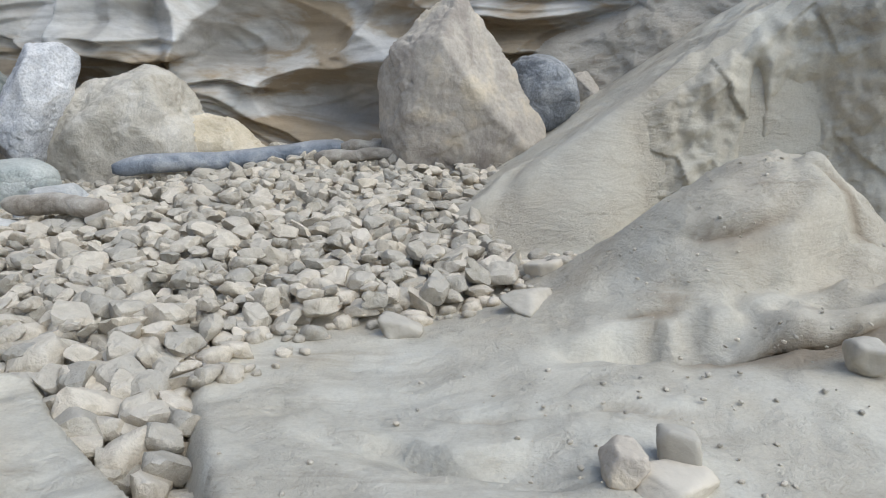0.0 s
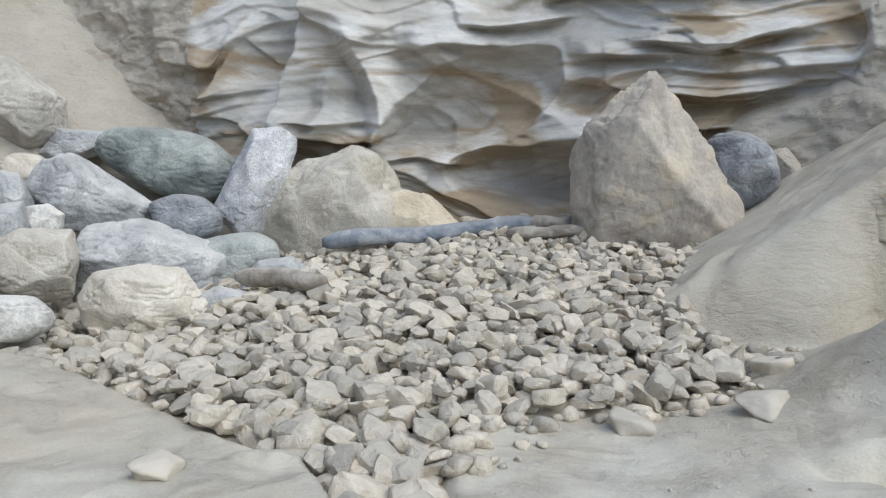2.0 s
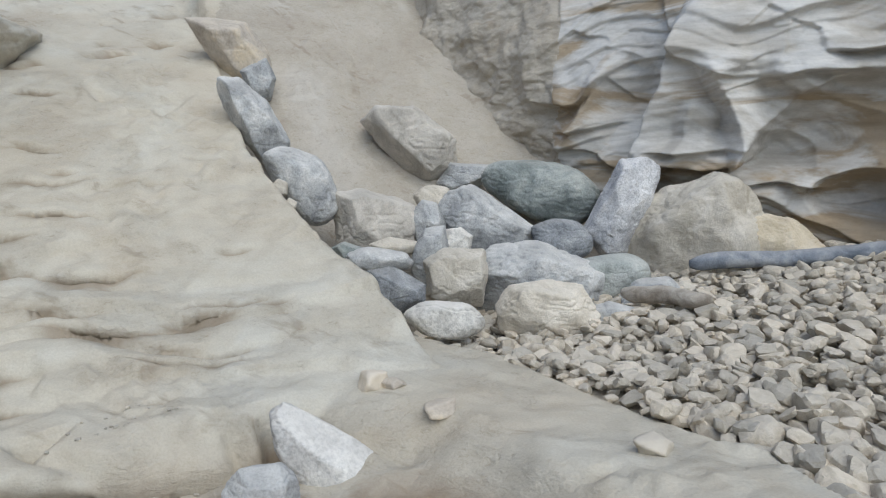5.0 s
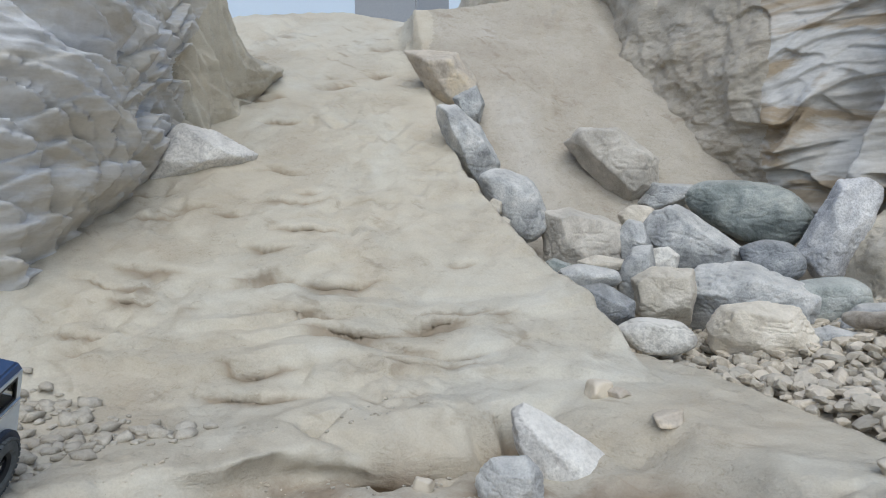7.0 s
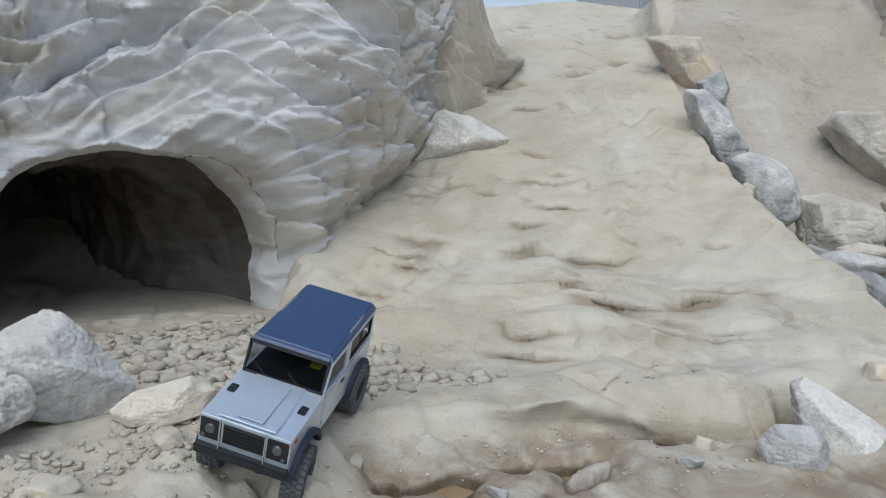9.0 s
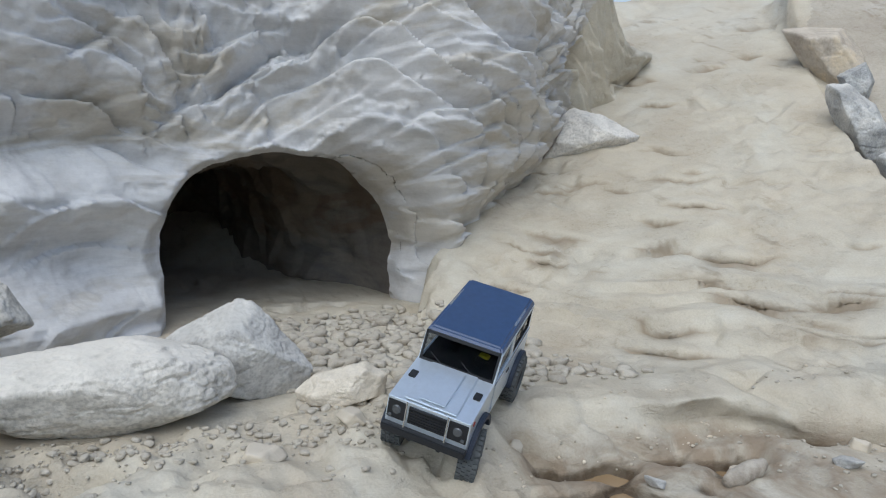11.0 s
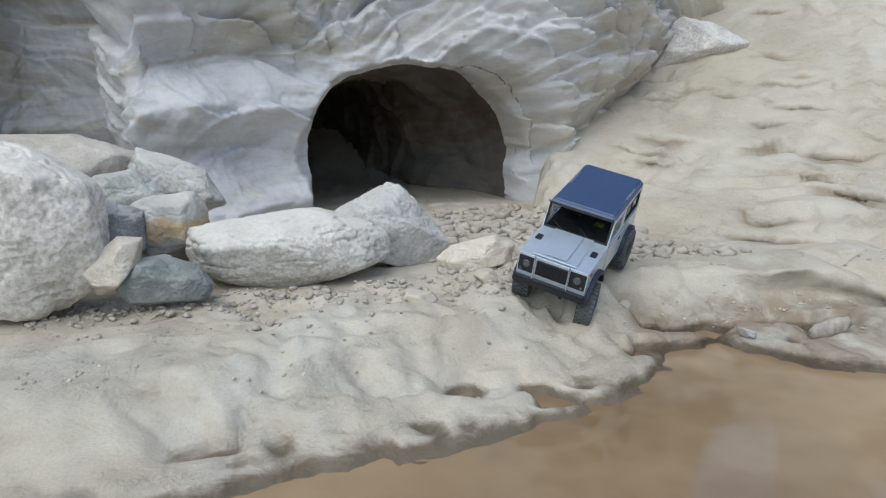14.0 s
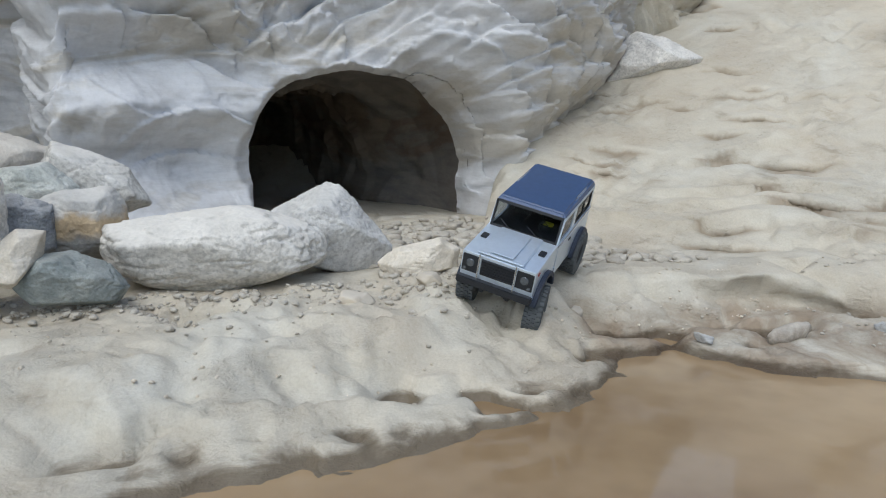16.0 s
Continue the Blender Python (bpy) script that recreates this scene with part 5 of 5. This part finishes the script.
def glass_material():
    m, nt, b = start_material("tinted_pane", 0.05)
    b.inputs["Base Color"].default_value = (0.60, 0.64, 0.68, 1)
    b.inputs["Transmission Weight"].default_value, b.inputs["IOR"].default_value = 1.0, 1.1
    b.inputs["Specular IOR Level"].default_value = 0.5
    return m


PAINT, PANE = car_paint(), glass_material()
NAVY = plain_material("navy_roof_paint", (0.028, 0.062, 0.145), 0.36, 0.0, 0.5, 0.12)
ARCH = plain_material("dark_blue_plastic", (0.022, 0.032, 0.055), 0.6, 0.0, 0.4, 0.15)
BLACK = plain_material("black_plastic", (0.016, 0.018, 0.022), 0.55, 0.0, 0.4, 0.15)
RUBBER = plain_material("dusty_rubber", (0.105, 0.115, 0.12), 0.92, 0.0, 0.2, 0.25)
CHROME = plain_material("bright_metal", (0.62, 0.64, 0.66), 0.22, 0.9, 0.5, 0.05)
RED = plain_material("red_lens", (0.35, 0.03, 0.03), 0.3)
YELLOW = plain_material("yellow_tape", (0.55, 0.50, 0.03), 0.5)
LENS = plain_material("clear_lens", (0.10, 0.11, 0.12), 0.10, 0.2)


def part(name, bm, material, parent, label="", bevel=0.0, smooth=False):
    if bevel:
        bmesh.ops.bevel(bm, geom=list(bm.edges), offset=bevel, segments=2, affect="EDGES", clamp_overlap=True)
    bmesh.ops.recalc_face_normals(bm, faces=bm.faces)
    me = bpy.data.meshes.new(name)
    bm.to_mesh(me)
    bm.free()
    me.materials.append(material)
    if smooth:
        me.shade_smooth()
    ob = new(name, me)
    ob.parent = parent
    if label:
        tagged(ob, label)
    return ob


def slab(boxes):
    """A bmesh of boxes, each (x0, x1, y0, y1, z0, z1)."""
    bm = bmesh.new()
    for x0, x1, y0, y1, z0, z1 in boxes:
        r = bmesh.ops.create_cube(bm, size=1.0)
        for v in r["verts"]:
            v.co = (x0 + (v.co.x + 0.5) * (x1 - x0), y0 + (v.co.y + 0.5) * (y1 - y0), z0 + (v.co.z + 0.5) * (z1 - z0))
    return bm


def side_cut(profile, y0, y1):
    """A profile in x and z drawn out across the car."""
    bm = bmesh.new()
    a = [bm.verts.new((x, y0, z)) for x, z in profile]
    b = [bm.verts.new((x, y1, z)) for x, z in profile]
    bm.faces.new(a)
    bm.faces.new(b[::-1])
    for i in range(len(a)):
        j = (i + 1) % len(a)
        bm.faces.new((a[i], b[i], b[j], a[j]))
    return bm


def lathe(profile, steps=48, at=(0, 0, 0)):
    """A profile of (radius, y) turned round the y axis."""
    bm = bmesh.new()
    rings = []
    for k in range(steps):
        w = 2 * math.pi * k / steps
        rings.append([bm.verts.new((at[0] + r * math.cos(w), at[1] + y, at[2] + r * math.sin(w))) for r, y in profile])
    for k in range(steps):
        p, q = rings[k], rings[(k + 1) % steps]
        for i in range(len(profile) - 1):
            bm.faces.new((p[i], p[i + 1], q[i + 1], q[i]))
    return bm


def rod(a, b, r, sides=8):
    bm = bmesh.new()
    a, b = Vector(a), Vector(b)
    res = bmesh.ops.create_cone(bm, segments=sides, radius1=r, radius2=r, depth=(b - a).length, cap_ends=True)
    m = Matrix.Translation((a + b) / 2) @ (b - a).to_track_quat("Z", "Y").to_matrix().to_4x4()
    bmesh.ops.transform(bm, matrix=m, verts=res["verts"])
    return bm


def arc(cx, cz, r, a0, a1, n=14):
    return [(cx + r * math.cos(a0 + (a1 - a0) * k / n), cz + r * math.sin(a0 + (a1 - a0) * k / n)) for k in range(n + 1)]


AXLE, TYRE, TRACK = 0.135, 0.0535, 0.080


def wheel(parent, x, side, steer=0.0, drop=0.0):
    me = lathe([(0.022, -0.004), (0.022, 0.012), (0.0275, 0.0165), (0.030, 0.0165), (0.030, -0.0165), (0.022, -0.0165), (0.022, -0.004)], 32)
    rim = part("wheel", me, BLACK, parent, "black wheel with a dusty knobbly tyre", smooth=False)
    rim.matrix_basis = pose(x, side * TRACK, TYRE - drop, 0, 0, (180 if side < 0 else 0) + steer)
    bm = lathe([(0.0285, -0.0165), (0.034, -0.0205), (0.046, -0.0195), (0.0515, -0.016), (0.0522, 0.0), (0.0515, 0.016), (0.046, 0.0195), (0.034, 0.0205), (0.0285, 0.0165)], 48)
    for k in range(30):
        w = 2 * math.pi * k / 30
        for row, (y, wd) in enumerate(((-0.0145, 0.009), (-0.005, 0.007), (0.005, 0.007), (0.0145, 0.009))):
            a = w + (0.1 if row % 2 else 0)
            r = bmesh.ops.create_cube(bm, size=1.0)
            m = Matrix.Rotation(-a, 4, "Y") @ Matrix.Translation((0.0522, y, 0)) @ Matrix.Diagonal((0.0045, wd, 0.0075, 1))
            bmesh.ops.transform(bm, matrix=m, verts=r["verts"])
    part("tyre", bm, RUBBER, rim, "dusty grey knobbly rubber tyre")
    bm = bmesh.new()
    for k in range(8):
        w = 2 * math.pi * k / 8
        r = bmesh.ops.create_cube(bm, size=1.0)
        bmesh.ops.transform(bm, matrix=Matrix.Rotation(-w, 4, "Y") @ Matrix.Translation((0.015, 0.006, 0)) @ Matrix.Diagonal((0.018, 0.004, 0.005, 1)), verts=r["verts"])
    part("spokes", bm, BLACK, rim)
    part("hub", lathe([(0.0005, 0.013), (0.005, 0.012), (0.007, 0.004), (0.007, -0.004)], 12), CHROME, rim, "small bright hub nut")
    return rim


def model_car(place):
    car = tagged(new("model_car"), "silver model off-road car with a navy roof and grey knobbly tyres", "toy car")
    half = 0.0825
    belt, sill, nose, tail = 0.168, 0.092, 0.207, -0.206
    front = arc(AXLE, 0.066, 0.060, 0.15, math.pi - 0.1)
    rear = arc(-AXLE, 0.066, 0.060, 0.1, math.pi - 0.15)
    profile = [(nose, 0.100), *[(x, max(z, 0.088)) for x, z in front], *[(x, max(z, 0.088)) for x, z in rear], (tail, 0.094), (tail, belt), (0.068, belt + 0.002), (nose, belt - 0.006)]
    part("body", side_cut(profile, -half, half), PAINT, car, "silver painted body tub", 0.002)
    # bonnet with a raised middle
    bm = slab([(0.072, 0.204, -0.052, 0.052, belt - 0.004, belt + 0.006)])
    for v in bm.verts:
        if v.co.x > 0.15 and v.co.z > belt:
            v.co.z -= 0.006
        if v.co.z > belt:
            v.co.y *= 0.94
    part("bonnet", bm, PAINT, car, "silver bonnet with a raised panel", 0.0015)
    bm = slab([(0.085, 0.198, -0.026, 0.026, belt + 0.003, belt + 0.0105)])
    for v in bm.verts:
        if v.co.x > 0.15 and v.co.z > belt + 0.006:
            v.co.z -= 0.006
    part("bonnet_panel", bm, PAINT, car, "", 0.0015)
    for y in (-0.067, 0.067):
        part("vent", slab([(0.115, 0.137, y - 0.007, y + 0.007, belt - 0.006, belt + 0.0022)]), BLACK, car, "black wing-top vent", 0.001)
        part("marker_lamp", slab([(0.182, 0.190, y * 1.236 - 0.0015, y * 1.236 + 0.0015, 0.148, 0.154)]), RED, car, "small red side lamp")
    # front
    part("grille", slab([(nose - 0.004, nose + 0.003, -0.037, 0.037, 0.118, 0.154)] + [(nose, nose + 0.005, -0.036, 0.036, 0.121 + 0.006 * k, 0.123 + 0.006 * k) for k in range(6)]), BLACK, car, "black slatted grille")
    for side in (-1, 1):
        lamp = part("headlight", slab([(nose - 0.004, nose + 0.002, side * 0.061 - 0.019, side * 0.061 + 0.019, 0.116, 0.156)]), BLACK, car, "black headlight surround", 0.001)
        part("lens", lathe([(0.0005, 0.004), (0.008, 0.003), (0.0095, 0.0), (0.0095, -0.003)], 20), LENS, lamp, "round clear headlight lens").matrix_basis = pose(nose + 0.002, side * 0.061, 0.138, 0, 0, -90)
        part("turn_signal", lathe([(0.0005, 0.003), (0.004, 0.002), (0.0045, -0.002)], 14), LENS, lamp).matrix_basis = pose(nose + 0.002, side * 0.073, 0.122, 0, 0, -90)
        part("guard_bar", rod((nose + 0.008, side * 0.041, 0.100), (nose + 0.008, side * 0.041, 0.166), 0.0016), CHROME, car, "thin upright guard bar")
    part("bumper", slab([(nose - 0.004, nose + 0.014, -0.084, 0.084, 0.090, 0.106)]), BLACK, car, "black front bumper", 0.002)
    part("rear_bumper", slab([(tail - 0.010, tail + 0.012, -0.078, 0.078, 0.084, 0.100)]), BLACK, car, "black rear bumper", 0.002)
    # cab
    top, base = 0.222, belt
    for side in (-1, 1):
        y0, y1 = side * (half - 0.001), side * (half - 0.006)
        y0, y1 = min(y0, y1), max(y0, y1)
        pillar = part("pillar", side_cut([(0.070, base), (0.061, base), (0.038, top), (0.047, top)], y0, y1), PAINT, car, "slanted silver windscreen pillar", 0.001)
        for a, b in ((-0.038, -0.062), (-0.190, tail)):
            part("pillar", slab([(b, a, y0, y1, base, top)]), PAINT, car, "silver window pillar", 0.001)
        part("window_rail", slab([(tail, 0.045, y0, y1, top - 0.007, top + 0.002)]), PAINT, car, "", 0.001)
        part("belt_rail", slab([(tail, 0.066, side * half - 0.0012, side * half + 0.0012, base - 0.006, base - 0.002)]), CHROME, car, "thin bright belt line")
        ym = side * (half - 0.0035)
        part("window", side_cut([(0.060, base), (0.039, top - 0.006), (-0.038, top - 0.006), (-0.038, base)], ym - 0.0006, ym + 0.0006), PANE, car, "open front side window")
        part("window_trim", slab([(-0.066, -0.062, ym - 0.003, ym + 0.003, base + 0.004, top - 0.006), (-0.190, -0.186, ym - 0.003, ym + 0.003, base + 0.004, top - 0.006), (-0.190, -0.062, ym - 0.003, ym + 0.003, top - 0.010, top - 0.006), (-0.190, -0.062, ym - 0.003, ym + 0.003, base + 0.004, base + 0.008), (-0.128, -0.126, ym - 0.002, ym + 0.002, base + 0.006, top - 0.008)]), BLACK, car, "black rear side window frame")
        part("window", slab([(-0.188, -0.064, ym - 0.0006, ym + 0.0006, base + 0.006, top - 0.007)]), PANE, car, "tinted sliding rear side window")
        yd = side * half
        door = part("door", slab([(-0.047, 0.062, min(yd, yd + side * 0.0014), max(yd, yd + side * 0.0014), sill + 0.004, base - 0.007)]), PAINT, car, "silver side door", 0.0006)
        part("door_handle", slab([(-0.036, -0.020, min(yd + side * 0.001, yd + side * 0.0035), max(yd + side * 0.001, yd + side * 0.0035), 0.146, 0.151)]), BLACK, door, "black door handle", 0.0008)
        part("hinge", slab([(0.058, 0.064, min(yd, yd + side * 0.003), max(yd, yd + side * 0.003), 0.106, 0.112)]), PAINT, door)
        part("side_step", slab([(-0.072, 0.072, side * 0.062 - 0.016, side * 0.062 + 0.016, sill - 0.008, sill)]), BLACK, car, "black sill plate", 0.001)
        for cx in (AXLE, -AXLE):
            outer, inner = arc(cx, 0.066, 0.067, 0.2, math.pi - 0.2), arc(cx, 0.066, 0.058, math.pi - 0.2, 0.2)
            part("wheel_arch", side_cut(outer + inner, min(yd - side * 0.004, yd + side * 0.010), max(yd - side * 0.004, yd + side * 0.010)), ARCH, car, "dark navy wheel arch flare", 0.0015)
        lamp_y = side * 0.072
        for z in (0.150, 0.112):
            part("tail_lamp", lathe([(0.0005, 0.003), (0.004, 0.0025), (0.0045, -0.002)], 14), RED, car, "small round red tail lamp").matrix_basis = pose(tail, lamp_y, z, 0, 0, 90)
        part("quarter_window", slab([(tail - 0.001, tail + 0.003, min(side * 0.058, side * 0.072), max(side * 0.058, side * 0.072), base + 0.006, top - 0.008)]), BLACK, car, "narrow dark rear corner window", 0.001)
        alpine = part("roof_window", slab([(-0.150, -0.064, min(side * 0.077, side * 0.0835), max(side * 0.077, side * 0.0835), 0.2250, 0.2325)]), CHROME, car, "bright narrow roof-side window", 0.002)
        alpine.matrix_basis = pose(0, 0, 0, side * 2.0, 0, 0)
    # windscreen
    part("windscreen_frame", slab([(0.0, 0.005, -0.079, 0.079, 0.0, 0.005), (0.0, 0.005, -0.079, 0.079, 0.056, 0.062), (0.0, 0.005, -0.079, -0.075, 0.0, 0.062), (0.0, 0.005, 0.075, 0.079, 0.0, 0.062)]), BLACK, car, "black windscreen frame").matrix_basis = pose(0.067, 0, base, 0, -19, 0)
    part("windscreen", slab([(0.001, 0.0022, -0.077, 0.077, 0.004, 0.058)]), PANE, car, "tinted windscreen").matrix_basis = pose(0.067, 0, base, 0, -19, 0)
    for y in (-0.03, 0.035):
        part("wiper", rod((0.072, y, base + 0.004), (0.064, y - 0.028, base + 0.020), 0.0011, 6), BLACK, car, "thin black wiper")
    # roof
    bm = slab([(tail - 0.003, 0.050, -0.083, 0.083, top, 0.238)])
    for v in bm.verts:
        if v.co.z > 0.232:
            v.co.y *= 0.90
            v.co.x = v.co.x - 0.012 if v.co.x > 0 else v.co.x + 0.006
            if v.co.x > 0:
                v.co.z -= 0.005
    part("roof", bm, NAVY, car, "smooth navy painted roof", 0.004)
    # rear door
    back = part("rear_door", slab([(tail - 0.0015, tail + 0.002, -0.050, 0.050, 0.104, top - 0.002)]), PAINT, car, "silver rear door", 0.0006)
    part("rear_window", slab([(tail - 0.003, tail, -0.044, 0.044, base + 0.006, top - 0.010)]), PANE, back, "tinted rear window")
    part("rear_window_frame", slab([(tail - 0.0035, tail - 0.001, -0.047, 0.047, base + 0.003, base + 0.007), (tail - 0.0035, tail - 0.001, -0.047, 0.047, top - 0.011, top - 0.007), (tail - 0.0035, tail - 0.001, -0.047, -0.043, base + 0.003, top - 0.007), (tail - 0.0035, tail - 0.001, 0.043, 0.047, base + 0.003, top - 0.007)]), BLACK, back)
    part("latch", slab([(tail - 0.008, tail - 0.001, 0.030, 0.036, 0.128, 0.146)]), BLACK, back, "", 0.001)
    # inside
    part("interior", slab([(-0.195, 0.064, -0.0755, 0.0755, 0.150, 0.1725)]), BLACK, car, "dark interior tray")
    for y in (-0.036, 0.036):
        part("seat", slab([(-0.020, 0.018, y - 0.020, y + 0.020, 0.171, 0.178), (-0.034, -0.020, y - 0.020, y + 0.020, 0.171, 0.202)]), BLACK, car, "black seat", 0.003)
    part("steering_wheel", lathe([(0.012, -0.001), (0.014, 0.0), (0.012, 0.001), (0.011, 0.0), (0.012, -0.001)], 20), BLACK, car).matrix_basis = pose(0.040, 0.036, 0.186, 0, 0, 75)
    part("battery", slab([(-0.008, 0.010, 0.026, 0.048, 0.177, 0.183)]), YELLOW, car, "yellow and black battery pack", 0.002)
    part("cargo", slab([(-0.16, -0.07, -0.05, 0.05, 0.171, 0.180)]), RED, car, "dark red tray in the back", 0.002)
    # running gear
    for y in (-0.030, 0.030):
        part("chassis_rail", slab([(-0.195, 0.205, y - 0.004, y + 0.004, 0.074, 0.090)]), BLACK, car, "", 0.001)
    part("skid_plate", slab([(-0.045, 0.050, -0.026, 0.026, 0.062, 0.076)]), BLACK, car, "black gearbox skid plate", 0.003)
    for x in (AXLE, -AXLE):
        part("axle", rod((x, -0.066, TYRE), (x, 0.066, TYRE), 0.008, 12), BLACK, car, "black axle tube")
        part("differential", lathe([(0.001, -0.014), (0.012, -0.013), (0.017, -0.004), (0.017, 0.004), (0.012, 0.013), (0.001, 0.014)], 18, (x, 0.012, TYRE)), BLACK, car)
        for side in (-1, 1):
            part("shock", rod((x * 0.93, side * 0.045, TYRE + 0.004), (x * 0.86, side * 0.036, 0.125), 0.0055, 10), CHROME, car, "metal shock absorber")
            part("link", rod((x, side * 0.040, TYRE - 0.004), (x * 0.25, side * 0.022, 0.068), 0.003, 8), CHROME, car, "thin metal suspension link")
    part("tie_rod", rod((AXLE + 0.018, -0.055, TYRE + 0.002), (AXLE + 0.018, 0.055, TYRE + 0.002), 0.0025, 8), CHROME, car)
    for side in (-1, 1):
        wheel(car, AXLE, side, 8, 0.012 * side)
        wheel(car, -AXLE, side, 0, -0.014 * side)
    car.matrix_basis = place
    return car


model_car(pose(-1.737, -0.610, 0.254, -15.2, 13.7, -42) @ Matrix.Scale(1.02, 4))
